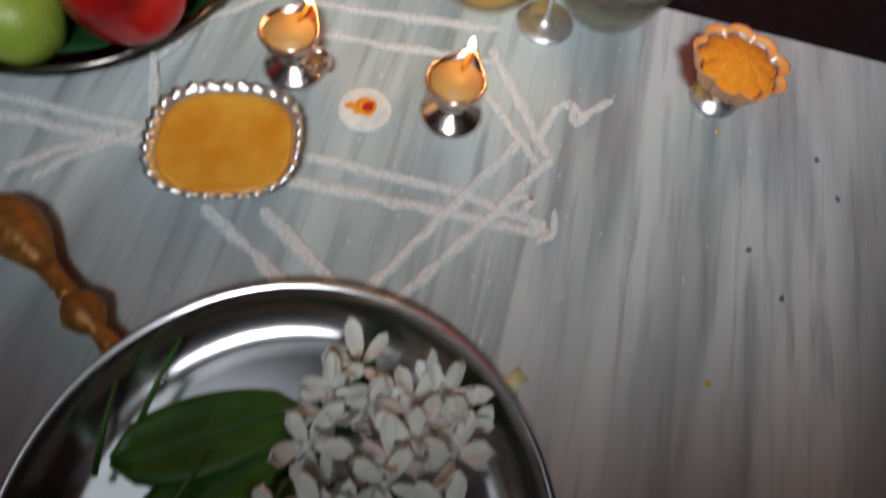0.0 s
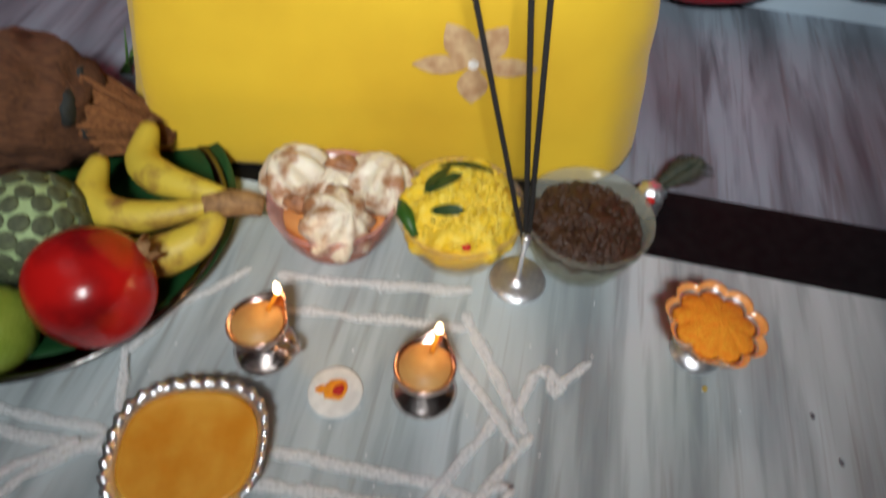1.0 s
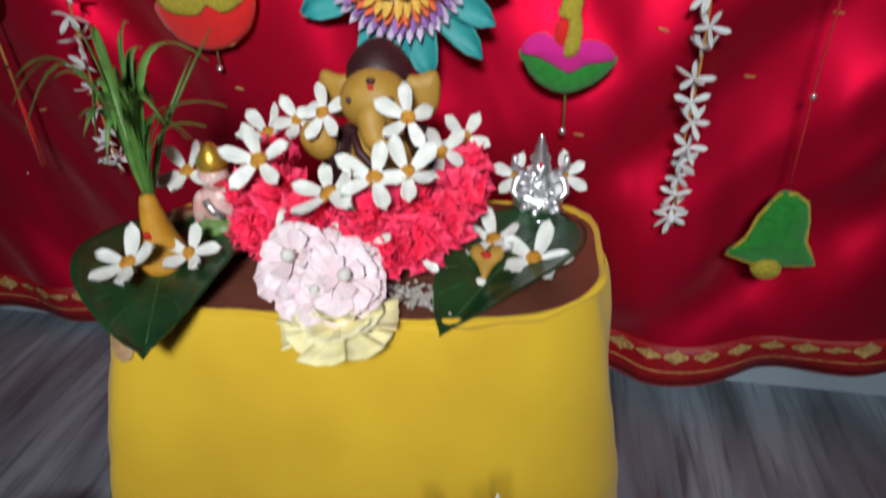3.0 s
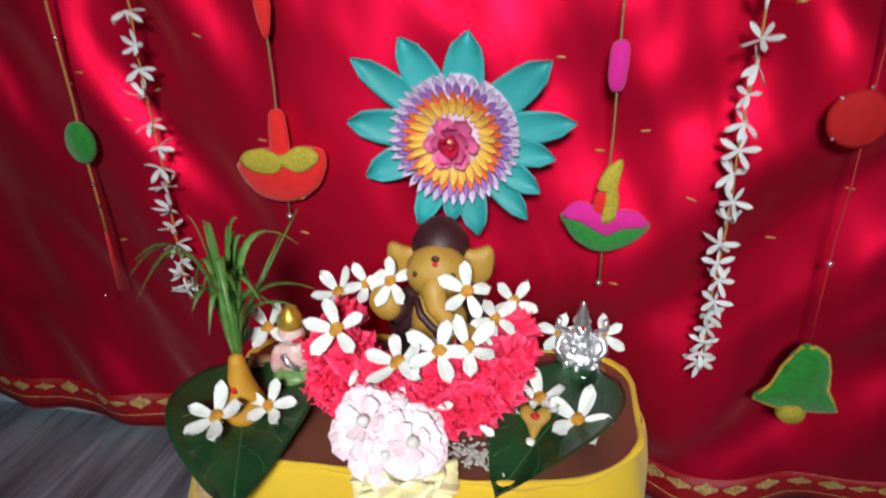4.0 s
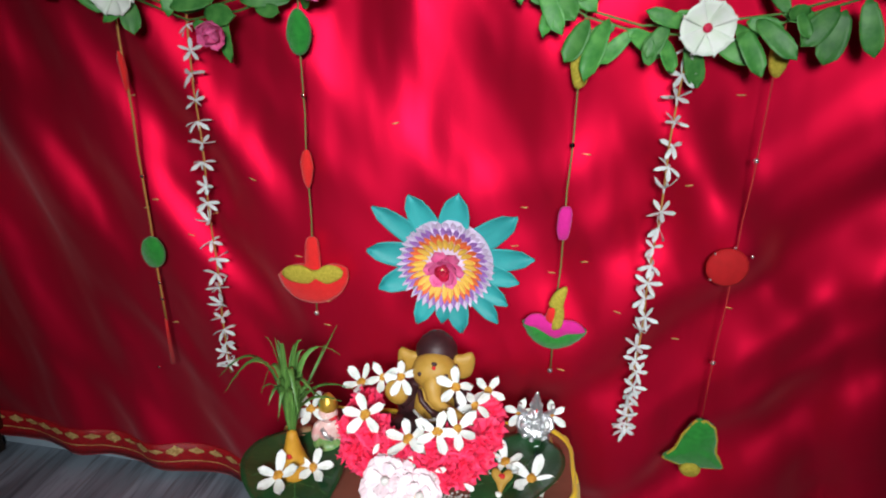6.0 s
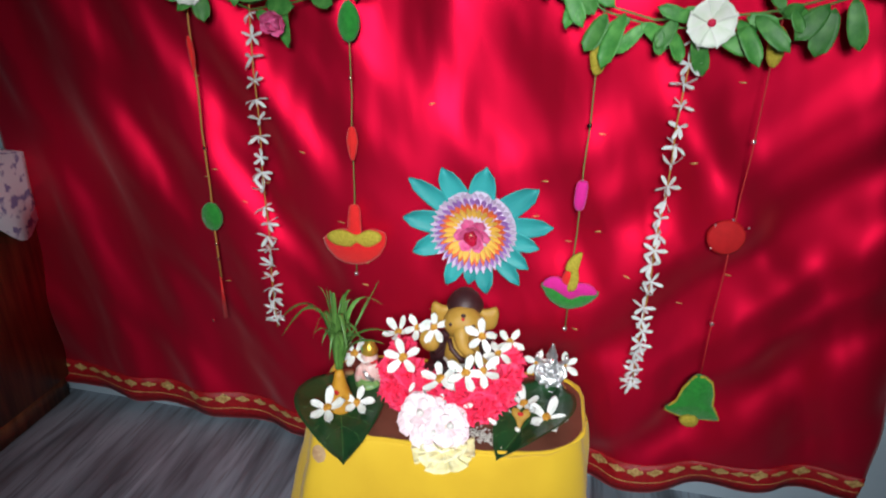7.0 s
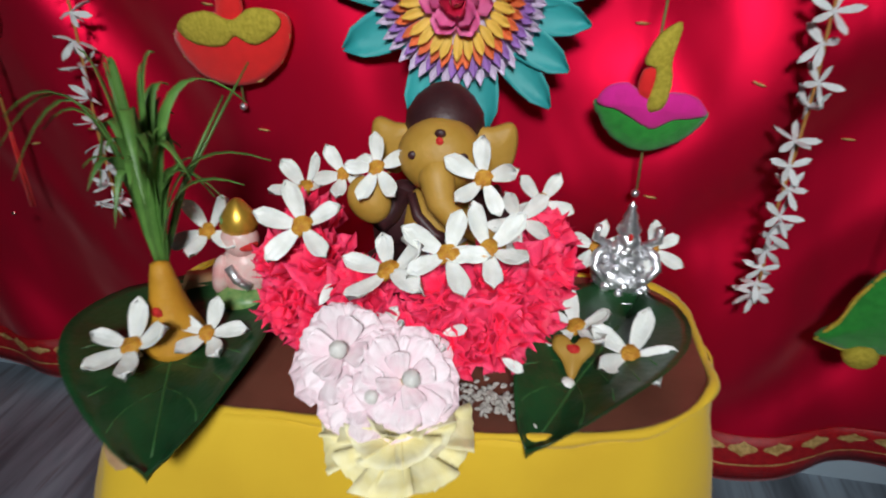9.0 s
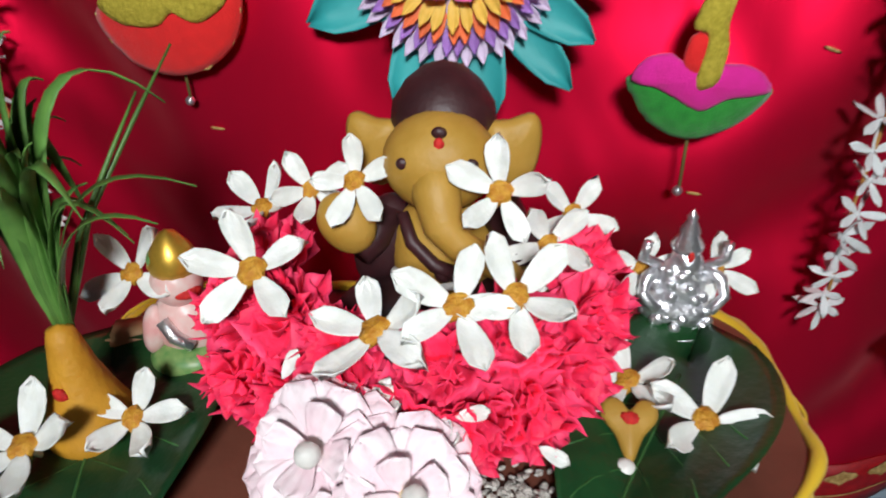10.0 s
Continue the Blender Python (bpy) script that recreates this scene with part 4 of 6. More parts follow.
def trim(parent, outline, y, closed=True, r=0.0018, material="felyel", label="yellow woollen edging"):
    pts = [(x, y, z) for x, z in outline]
    if closed:
        pts.append(pts[0])
    fine = []
    for a, b in zip(pts, pts[1:]):
        for k in range(3):
            fine.append(tuple(a[i] + (b[i] - a[i]) * k / 3 + rnd.uniform(-0.0005, 0.0005) for i in range(3)))
    fine.append(pts[-1])
    return part("edging", tube(fine, [r * rnd.uniform(0.7, 1.25) for _ in fine], 6), material, parent, label)


YH = 0.976
HANG = "hanging felt ornaments"
# green oval drop with a red tassel
h = thing("hanging_ornament", "gold thread with a green velvet oval and a red tassel", "ornament", None, HANG)
thread(h, -0.480, YH, 0.86, 0.350, "thread", 0.0016)
felt("green_oval", h, oval(-0.480, 0.462, 0.0175, 0.024), YH - 0.003, 0.012, "feltgreen", "green velvet oval")
felt("red_spindle", h, [(-0.483, 0.742), (-0.479, 0.735), (-0.477, 0.710), (-0.480, 0.690), (-0.483, 0.710), (-0.485, 0.735)], YH - 0.002, 0.008, "feltred", "red felt spindle")
for z in (0.575, 0.412, 0.385):
    bead(h, -0.480, YH, z)
part("tassel", join(*[tube([(-0.480 + 0.0012 * math.cos(a), YH + 0.0012 * math.sin(a), 0.352), (-0.480 + 0.003 * math.cos(a), YH + 0.002 * math.sin(a), 0.272)], 0.0006, 4) for a in (0, 1, 2, 3, 4, 5)]), "feltred", h, "red thread tassel")
bead(h, -0.505, YH, 0.262, 0.0025)
# red lamp shape
h = thing("hanging_ornament", "red felt oil-lamp ornament with yellow woollen trim", "ornament", None, HANG)
X = -0.238
thread(h, X, YH, 0.86, 0.391, "greenthread")
felt("green_drop", h, [(X, 0.800), (X + 0.012, 0.788), (X + 0.016, 0.770), (X + 0.010, 0.752), (X, 0.746), (X - 0.010, 0.752), (X - 0.015, 0.770), (X - 0.010, 0.790)], YH - 0.003, 0.010, "feltgreen", "green velvet drop")
felt("red_spindle", h, [(X - 0.004, 0.626), (X + 0.004, 0.626), (X + 0.008, 0.606), (X + 0.003, 0.580), (X - 0.003, 0.580), (X - 0.008, 0.606)], YH - 0.002, 0.008, "feltred", "red felt spindle")
felt("wick", h, [(X - 0.007, 0.504), (X + 0.007, 0.504), (X + 0.010, 0.476), (X + 0.008, 0.452), (X - 0.011, 0.452), (X - 0.011, 0.476)], YH - 0.001, 0.010, "feltred", "red felt wick")
bowl_outline = [(X - 0.050, 0.448), (X - 0.044, 0.430), (X - 0.028, 0.414), (X - 0.004, 0.408), (X + 0.022, 0.414), (X + 0.042, 0.430), (X + 0.051, 0.452), (X + 0.047, 0.467), (X + 0.026, 0.470), (X + 0.006, 0.461), (X - 0.014, 0.466), (X - 0.034, 0.461)]
felt("lamp_bowl", h, bowl_outline, YH - 0.004, 0.014, "feltred", "red felt lamp bowl")
felt("lamp_mouth", h, [(X - 0.042, 0.452), (X - 0.026, 0.442), (X - 0.004, 0.442), (X + 0.008, 0.450), (X + 0.024, 0.444), (X + 0.044, 0.456), (X + 0.044, 0.468), (X + 0.024, 0.472), (X + 0.005, 0.462), (X - 0.014, 0.468), (X - 0.034, 0.464)], YH - 0.0125, 0.006, "felyel", "yellow woollen mouth")
trim(h, [(X - 0.050, 0.448), (X - 0.044, 0.430), (X - 0.028, 0.414), (X - 0.004, 0.408), (X + 0.022, 0.414), (X + 0.042, 0.430), (X + 0.051, 0.452)], YH - 0.006, False, 0.0009, "zari", "gold edging")
bead(h, X, YH, 0.697, 0.0032)
bead(h, X, YH, 0.389, 0.0034, "silver")
# pink and green lamp shape
h = thing("hanging_ornament", "pink and green felt oil-lamp ornament with a yellow flame", "ornament", None, HANG)
X = 0.098
thread(h, X, YH, 0.86, 0.340, "greenthread")
felt("yellow_drop", h, [(X, 0.772), (X + 0.011, 0.764), (X + 0.013, 0.746), (X + 0.008, 0.728), (X - 0.002, 0.722), (X - 0.009, 0.736), (X - 0.011, 0.758)], YH - 0.003, 0.009, "felyel", "yellow woollen drop")
felt("pink_bead", h, [(X - 0.006, 0.576), (X + 0.007, 0.576), (X + 0.008, 0.556), (X + 0.005, 0.536), (X - 0.006, 0.536), (X - 0.009, 0.556)], YH - 0.002, 0.010, "feltpink", "magenta felt bead")
felt("lamp_bowl", h, [(X - 0.0416, 0.4140), (X - 0.0368, 0.4003), (X - 0.0240, 0.3848), (X - 0.0032, 0.3762), (X + 0.0176, 0.3814), (X + 0.0336, 0.3934), (X + 0.0424, 0.4089), (X + 0.0224, 0.4123), (X + 0.0032, 0.4020), (X - 0.0192, 0.4106)], YH - 0.004, 0.013, "feltgreen", "green velvet lamp bowl")
felt("lamp_mouth", h, [(X - 0.0400, 0.4140), (X - 0.0240, 0.4089), (X - 0.0080, 0.4003), (X + 0.0032, 0.3960), (X + 0.0176, 0.4037), (X + 0.0400, 0.4089), (X + 0.0320, 0.4209), (X + 0.0144, 0.4244), (X - 0.0016, 0.4192), (X - 0.0192, 0.4295), (X - 0.0336, 0.4261)], YH - 0.0105, 0.008, "feltpink", "magenta felt mouth")
felt("flame", h, [(X - 0.004, 0.412), (X + 0.008, 0.414), (X + 0.011, 0.434), (X + 0.009, 0.448), (X + 0.012, 0.470), (X + 0.008, 0.474), (X - 0.004, 0.464), (X - 0.010, 0.446), (X - 0.001, 0.440)], YH - 0.014, 0.006, "felyel", "yellow woollen flame")
felt("flame_back", h, [(X - 0.012, 0.424), (X - 0.002, 0.420), (X, 0.440), (X - 0.010, 0.440)], YH - 0.013, 0.005, "feltred", "red felt flame base")
bead(h, X, YH, 0.655, 0.0034, "darksteel")
bead(h, X, YH, 0.338, 0.0036, "silver")
# green bell
h = thing("hanging_ornament", "green velvet bell with yellow edging on a red thread", "ornament", None, HANG)
X = 0.307
thread(h, X, YH, 0.86, 0.287, "redthread", 0.0009)
bell = [(X - 0.008, 0.288), (X + 0.006, 0.289), (X + 0.018, 0.281), (X + 0.024, 0.261), (X + 0.026, 0.239), (X + 0.040, 0.215), (X + 0.020, 0.212), (X, 0.210), (X - 0.020, 0.213), (X - 0.042, 0.221), (X - 0.028, 0.239), (X - 0.021, 0.263)]
felt("bell", h, bell, YH - 0.004, 0.012, "feltgreen", "green velvet bell")
trim(h, bell, YH - 0.006)
felt("clapper", h, oval(X - 0.004, 0.209, 0.014, 0.011, 14), YH - 0.0085, 0.012, "felyel", "yellow woollen clapper")
felt("yellow_drop", h, [(X, 0.792), (X + 0.010, 0.780), (X + 0.009, 0.758), (X + 0.002, 0.744), (X - 0.008, 0.752), (X - 0.010, 0.774)], YH - 0.003, 0.009, "felyel", "yellow woollen drop")
felt("red_disc", h, oval(X - 0.008, 0.516, 0.025, 0.025, 22), YH - 0.003, 0.008, "disc", "red felt disc")
for z in (0.650, 0.378):
    bead(h, X, YH, z, 0.0032, "silver")
for a in (40, 90, 140, 220):
    bead(h, X - 0.004 + 0.028 * math.cos(radians(a)), YH - 0.005, 0.516 + 0.027 * math.sin(radians(a)), 0.0018, "silver")

# strings of small white blossoms
SMALL = [mesh_of("blossom", join(*[moved(petal(0.0195, 0.0086, c, 0.2, 1.7, 0.45, 4, 5, 0, 0.0004, 0.0014), pose(0, 0, 0, 0, 0, a) @ pose(0, 0, 0, tw, e, 0)) for a, e, tw in arr], tube([(0, 0, -0.012), (0, 0, 0.001)], [0.0009, 0.0022], 6)), "petal_grey")
         for c, arr in ((0.1, ((0, -10, 10), (75, 5, -20), (140, -15, 0), (215, 10, 25), (290, -5, -10))), (-0.3, ((10, 20, 30), (60, -10, 0), (150, 25, -25), (205, 5, 10), (280, 15, 0))),
                        (0.35, ((0, -25, 0), (80, -30, 20), (150, -20, -20), (220, -35, 10), (300, -22, 0))), (-0.15, ((20, 30, 30), (70, 10, -40), (170, 25, 20), (200, -5, 0), (330, 12, 0))))]


def blossom_string(x, z0, z1, n, face, label):
    g = thing("blossom_string", label, "garland", None, "strings of white blossoms")
    r = random.Random(int(abs(x) * 1000))
    part("thread", tube([(x + 0.0015 * math.sin(k * 1.7), YH, z0 + (z1 - z0) * k / 12) for k in range(13)], 0.0012, 6), "thread", g)
    zs = [z0 - 0.03 - (z0 - 0.03 - z1 - 0.01) * (1 - (1 - k / (n - 1)) ** 1.25) for k in range(n)]
    for k, z in enumerate(zs):
        tilt = (r.uniform(-0.3, 0.3), -0.15 - 0.5 * face * (k / n) - (0.5 if r.random() < 0.25 else 0), 1.0 if r.random() < 0.75 - 0.3 * face else 0.25)
        part("blossom", SMALL[r.randrange(4)], None, g, "", facing((x + r.uniform(-0.003, 0.003), YH - 0.002, z + r.uniform(-0.003, 0.003)), tilt, r.uniform(0, 360), r.uniform(0.78, 1.0)))
    return g


blossom_string(-0.385, 0.84, 0.268, 22, 0.3, "hanging string of wilting white jasmine blossoms")
blossom_string(0.210, 0.80, 0.245, 24, 1.0, "hanging string of fresh white jasmine blossoms")


# the paper flower on the cloth
def paper_flower():
    c = thing("paper_flower", "layered paper flower with teal petals and a pink rose", "wall flower", pose(-0.051, 0.980, 0.484, 90, 0, 0) @ Matrix.Scale(0.95, 4))
    r = random.Random(4)
    for k, (a, ln, wd) in enumerate(((10, 0.124, 0.050), (-9, 0.105, 0.046), (-30, 0.104, 0.044), (-47, 0.114, 0.042), (-76, 0.108, 0.050), (-92, 0.092, 0.040), (-113, 0.104, 0.046), (-156, 0.106, 0.054), (172, 0.114, 0.056), (143, 0.132, 0.046), (118, 0.114, 0.056), (82, 0.108, 0.062), (40, 0.124, 0.056))):
        part("teal_petal", petal(ln, wd, 0.06 + 0.04 * r.random(), 0.14, 1.1, 0.32, 8, 8, 0, 0.0008), "teal", c, "teal foam-paper petal", pose(0, 0, -0.004 + 0.0012 * (k % 3), 0, 0, a))
    for ring, (n, rad, ln, wd, material, zz) in enumerate(((40, 0.052, 0.022, 0.0105, "lilac", 0.004), (36, 0.045, 0.021, 0.0105, "purple", 0.007), (32, 0.038, 0.020, 0.0105, "orange", 0.010), (26, 0.031, 0.020, 0.0105, "yellowp", 0.013))):
        pm = mesh_of("small_petal", petal(ln, wd, 0.55, 0.35, 1.6, 0.3, 4, 4, 0, 0.0005), material)
        for k in range(n):
            a = 360 / n * (k + 0.5 * (ring % 2))
            part("small_petal", pm, None, c, "", pose(0, 0, zz, 0, 0, a) @ pose(rad - 0.006, 0, 0, 0, 4, r.uniform(-5, 5)))
    part("disc", lathe([(0.066, -0.001), (0.066, 0.003), (0.040, 0.010), (0.0, 0.012)], 32), "lilac", c, "lilac backing disc")
    for ring, (n, rad, ln, wd, material, curl) in enumerate(((6, 0.010, 0.026, 0.026, "rose", 0.25), (5, 0.006, 0.022, 0.022, "rose", 0.5), (5, 0.003, 0.017, 0.018, "rosered", 0.8), (3, 0.001, 0.011, 0.013, "rosered", 1.2))):
        pm = mesh_of("rose_petal", petal(ln, wd, curl, 0.2, 2.4, 0.3, 6, 5, 0, 0.0005, 0.001), material)
        for k in range(n):
            part("rose_petal", pm, None, c, "", pose(0, 0, 0.015 + 0.003 * ring, 0, 0, 360 / n * k + 25 * ring) @ pose(rad * 0.4, 0, 0, r.uniform(-12, 12), -6 - 10 * ring, 0))
    part("rose_heart", ball((0.005, 0.005, 0.006), (0, 0, 0.028), 10, 8, 0.002, 300), "paleyellow", c, "yellowish rose heart")
    return c


paper_flower()


# leafy swags over the curtain
LEAVES = [mesh_of("leaf", petal(l, w, c, 0.10, 1.5, 0.40, 6, 7, 0, 0.0005, 0.001), "silkleaf") for l, w, c in ((0.058, 0.040, -0.15), (0.048, 0.034, 0.15), (0.066, 0.034, -0.3))]
WHITES = mesh_of("petal", petal(0.028, 0.026, 0.15, 0.10, 2.6, 0.35, 6, 5, 0.05, 0.0004, 0.001), mat("greenish_white_silk", (0.66, 0.76, 0.62), 0.6, color2=(0.78, 0.80, 0.76), scale=40, vary=0.05))
ROSEP = mesh_of("petal", petal(0.024, 0.024, 0.5, 0.2, 2.4, 0.35, 6, 5, 0, 0.0004, 0.001), "rose")


def swag(points, leaves, blooms, roses, seed, label):
    g = thing("leaf_garland", label, "garland", None, "artificial leaf garlands")
    r = random.Random(seed)
    for off in (0.0, 0.010):
        part("vine", tube([(x, 0.972 + 0.004 * math.sin(k), z + off * (1 + 0.4 * math.sin(k * 1.9))) for k, (x, z) in enumerate(points)], 0.0014, 6), "grass", g)
    for k in range(leaves):
        u = (k + r.random()) / leaves * (len(points) - 1)
        i = min(int(u), len(points) - 2)
        x = points[i][0] + (points[i + 1][0] - points[i][0]) * (u - i)
        z = points[i][1] + (points[i + 1][1] - points[i][1]) * (u - i)
        n = (r.uniform(-0.5, 0.5), -1.0, r.uniform(-0.1, 0.7))
        part("leaf", LEAVES[r.randrange(3)], None, g, "", facing((x, 0.966 - r.uniform(0, 0.012), z + r.uniform(-0.006, 0.012)), n, r.uniform(0, 360), r.uniform(0.6, 1.05)))
    for x, z in blooms:
        f = part("bloom", ball((0.005, 0.005, 0.004), (0, 0, 0.006), 10, 8), "rosered", g, "white cloth bloom with a red eye", facing((x, 0.946, z), (0.05, -1, -0.05)))
        for k in range(8):
            part("petal", WHITES, None, f, "", pose(0, 0, 0.002 * (k % 2), 0, 0, 45 * k) @ pose(0, 0, 0, r.uniform(-8, 8), -6, 0))
    for x, z in roses:
        f = part("rose", ball((0.006, 0.006, 0.006), (0, 0, 0.010), 10, 8), "rose", g, "pink cloth rose", facing((x, 0.95, z), (0.1, -1, -0.2)))
        for k in range(9):
            part("petal", ROSEP, None, f, "", pose(0, 0, 0.002 * (k // 5), 0, 0, 72 * k + 30 * (k // 5)) @ pose(0, 0, 0, r.uniform(-14, 14), -20 - 25 * (k // 5), 0))
    return g


swag([(-0.60, 0.865), (-0.53, 0.832), (-0.45, 0.805), (-0.38, 0.782), (-0.31, 0.795), (-0.25, 0.815), (-0.18, 0.850), (-0.12, 0.880)], 30, ((-0.455, 0.815),), ((-0.332, 0.772), (-0.205, 0.830)), 2, "artificial green leaf garland with white blooms and a rose")
swag([(0.00, 0.880), (0.05, 0.830), (0.10, 0.800), (0.16, 0.785), (0.23, 0.785), (0.30, 0.800), (0.37, 0.825), (0.44, 0.865)], 40, ((0.222, 0.795),), (), 3, "artificial green leaf garland with a white bloom")


# ---- offerings on the floor ----
def dish(r, h, foot, wall=0.0012, lip=0.004, flat=0.0):
    """The profile of a dish: outside up, over the lip, and down inside."""
    return [(0, 0), (foot, 0), (foot + (r - foot) * 0.35, h * 0.18), (foot + (r - foot) * 0.75, h * 0.55), (r, h), (r + lip, h + 0.0004), (r + lip, h + 0.0018), (r - wall, h + 0.0016),
            (foot + (r - foot) * 0.72 - wall, h * 0.55 + wall), (foot + (r - foot) * 0.33 - wall, h * 0.18 + wall), (foot - wall, wall), (0, wall)]


# round steel plate with leaves and flowers
plate = thing("steel_plate", "shiny round stainless steel plate with an upright rim", "plate", pose(0.027, 0.184, 0.0) @ Matrix.Diagonal((1.097, 1.097, 1, 1)))
part("dish", lathe([(0, 0), (0.098, 0), (0.110, 0.003), (0.120, 0.016), (0.1235, 0.0225), (0.126, 0.0235), (0.1265, 0.0245), (0.125, 0.0252), (0.1225, 0.0238), (0.1188, 0.017), (0.109, 0.0045), (0.1005, 0.0019), (0.097, 0.0015), (0.092, 0.0014), (0.045, 0.0014), (0, 0.0014)], 96), "steel", plate)
for k, (x, y, a, s, tilt) in enumerate(((0.012, 0.252, 212, 1.75, 8), (0.012, 0.235, 232, 1.7, 14), (0.020, 0.215, 250, 1.6, 4), (0.05, 0.225, 320, 1.2, 10), (0.060, 0.25, 20, 0.9, 12), (0.07, 0.21, 300, 1.3, 6), (0.02, 0.180, 240, 1.6, 4), (-0.03, 0.175, 200, 1.5, 8), (0.03, 0.24, 80, 0.9, 12), (0.035, 0.195, 265, 1.3, 4))):
    leaf = thing("leaf_cutting", "fresh green leaf lying on the steel plate", "leaf", pose(x, y, 0.010 + 0.002 * k, tilt, -4, a) @ Matrix.Scale(s, 4), "leaves on the steel plate")
    part("blade", petal(0.056, 0.038, -0.04, 0.05, 1.15, 0.42, 8, 9, 0, 0.0005, 0.0016), "leaf2", leaf)
    part("vein", tube([(0.056 * t, 0, 0.0012 - 0.0034 * t * t) for t in (0.02, 0.3, 0.6, 0.95)], [0.0010, 0.0008, 0.0006, 0.0003], 5), "leaf_vein", leaf)
    part("stalk", tube([(0, 0, 0), (-0.010, 0.002, 0.001), (-0.020, 0.006, 0.003)], 0.0008, 5), "leaf_vein", leaf)
for k in range(30):
    a, r = rnd.uniform(0, 6.283), 0.062 * math.sqrt(rnd.random())
    white_flower(facing((0.062 + 0.80 * r * math.cos(a), 0.222 + r * math.sin(a), 0.024 + rnd.uniform(0, 0.020)), (rnd.uniform(-0.6, 0.6), rnd.uniform(-0.6, 0.6), 1), rnd.uniform(0, 360), rnd.uniform(0.72, 0.95)), 40 + k,
                 "loose white flowers on the plate", "fresh white five-petalled flower heaped on the steel plate", False)
for k, (x, y, a) in enumerate(((-0.062, 0.245, 80), (-0.078, 0.215, 95), (-0.03, 0.19, 70))):
    single("leaf_stalk", tube([(-0.024, 0, 0), (0, 0.001, 0.004), (0.024, 0, 0.008)], [0.0018, 0.0016, 0.0012], 6), "leaf2", "short green leaf stalk on the steel plate", "stalk", pose(x, y, 0.018, 0, -10, a), "stalks on the steel plate")
single("straw_chip", box(-0.005, 0.005, -0.009, 0.009, 0, 0.0012, 0.0004), "straw", "small pale straw chip on the marble floor", "chip", pose(0.124, 0.299, 0.0002, 0, 0, -38))

# turned brass handle
handle_profile = [(0.0, 0), (0.004, 0.001), (0.006, 0.006), (0.0048, 0.012), (0.0048, 0.018), (0.0095, 0.024), (0.0125, 0.031), (0.0095, 0.039), (0.0052, 0.044), (0.0064, 0.048), (0.0050, 0.052), (0.0060, 0.056), (0.0050, 0.060), (0.0058, 0.064), (0.0062, 0.070), (0.0105, 0.080), (0.0150, 0.092), (0.0165, 0.104), (0.0130, 0.118), (0.0080, 0.126), (0.0, 0.129)]
handle = thing("brass_handle", "golden-brown turned brass handle lying on the floor", "handle", Matrix.Translation((-0.093, 0.253, 0.0166)) @ Vector((-0.085, 0.052, 0.0)).to_track_quat("Z", "Y").to_matrix().to_4x4())
part("knob", lathe(handle_profile[:9], 24), "brass", handle)
part("collar", lathe(handle_profile[8:15], 24), "brass", handle)
part("grip", lathe(handle_profile[14:], 24), "brass", handle)

# scalloped tray of orange sweet
tray = thing("foil_dish", "rounded silver foil dish with a crimped rim", "dish", pose(-0.090, 0.399, 0, 0, 0, 14))


def squircle(profile, seg=72, p=3.0, crimp=0.0, n=30, sx=1.08, sy=0.98):
    vs, fs = lathe(profile, seg)
    out = []
    for j, (r, z) in enumerate(profile):
        for i in range(seg):
            a = 2 * math.pi * i / seg
            k = (abs(math.cos(a)) ** p + abs(math.sin(a)) ** p) ** (-1 / p)
            edge = r > 0.040
            q = r * k * (1 + (crimp * math.cos(n * a) if edge else 0))
            out.append((q * math.cos(a) * sx, q * math.sin(a) * sy, z + (0.0012 * math.cos(n * a) if edge else 0)))
    return out, fs


part("shell", squircle([(0, 0.0002), (0.034, 0.0002), (0.038, 0.006), (0.0405, 0.016), (0.0415, 0.0195), (0.0455, 0.0205), (0.0460, 0.0215), (0.0420, 0.0212), (0.0400, 0.0180), (0.037, 0.010), (0.0, 0.008)], 180, 2.7, 0.012), "silver", tray)
part("sweet", squircle([(0, 0.0165), (0.030, 0.0163), (0.036, 0.0168), (0.0385, 0.0178), (0.0385, 0.012), (0, 0.012)], 72, 2.7, 0.0), "kheer", tray, "thick orange-yellow sweet")
tagged(tray, "rounded silver foil dish full of orange sweet pudding")


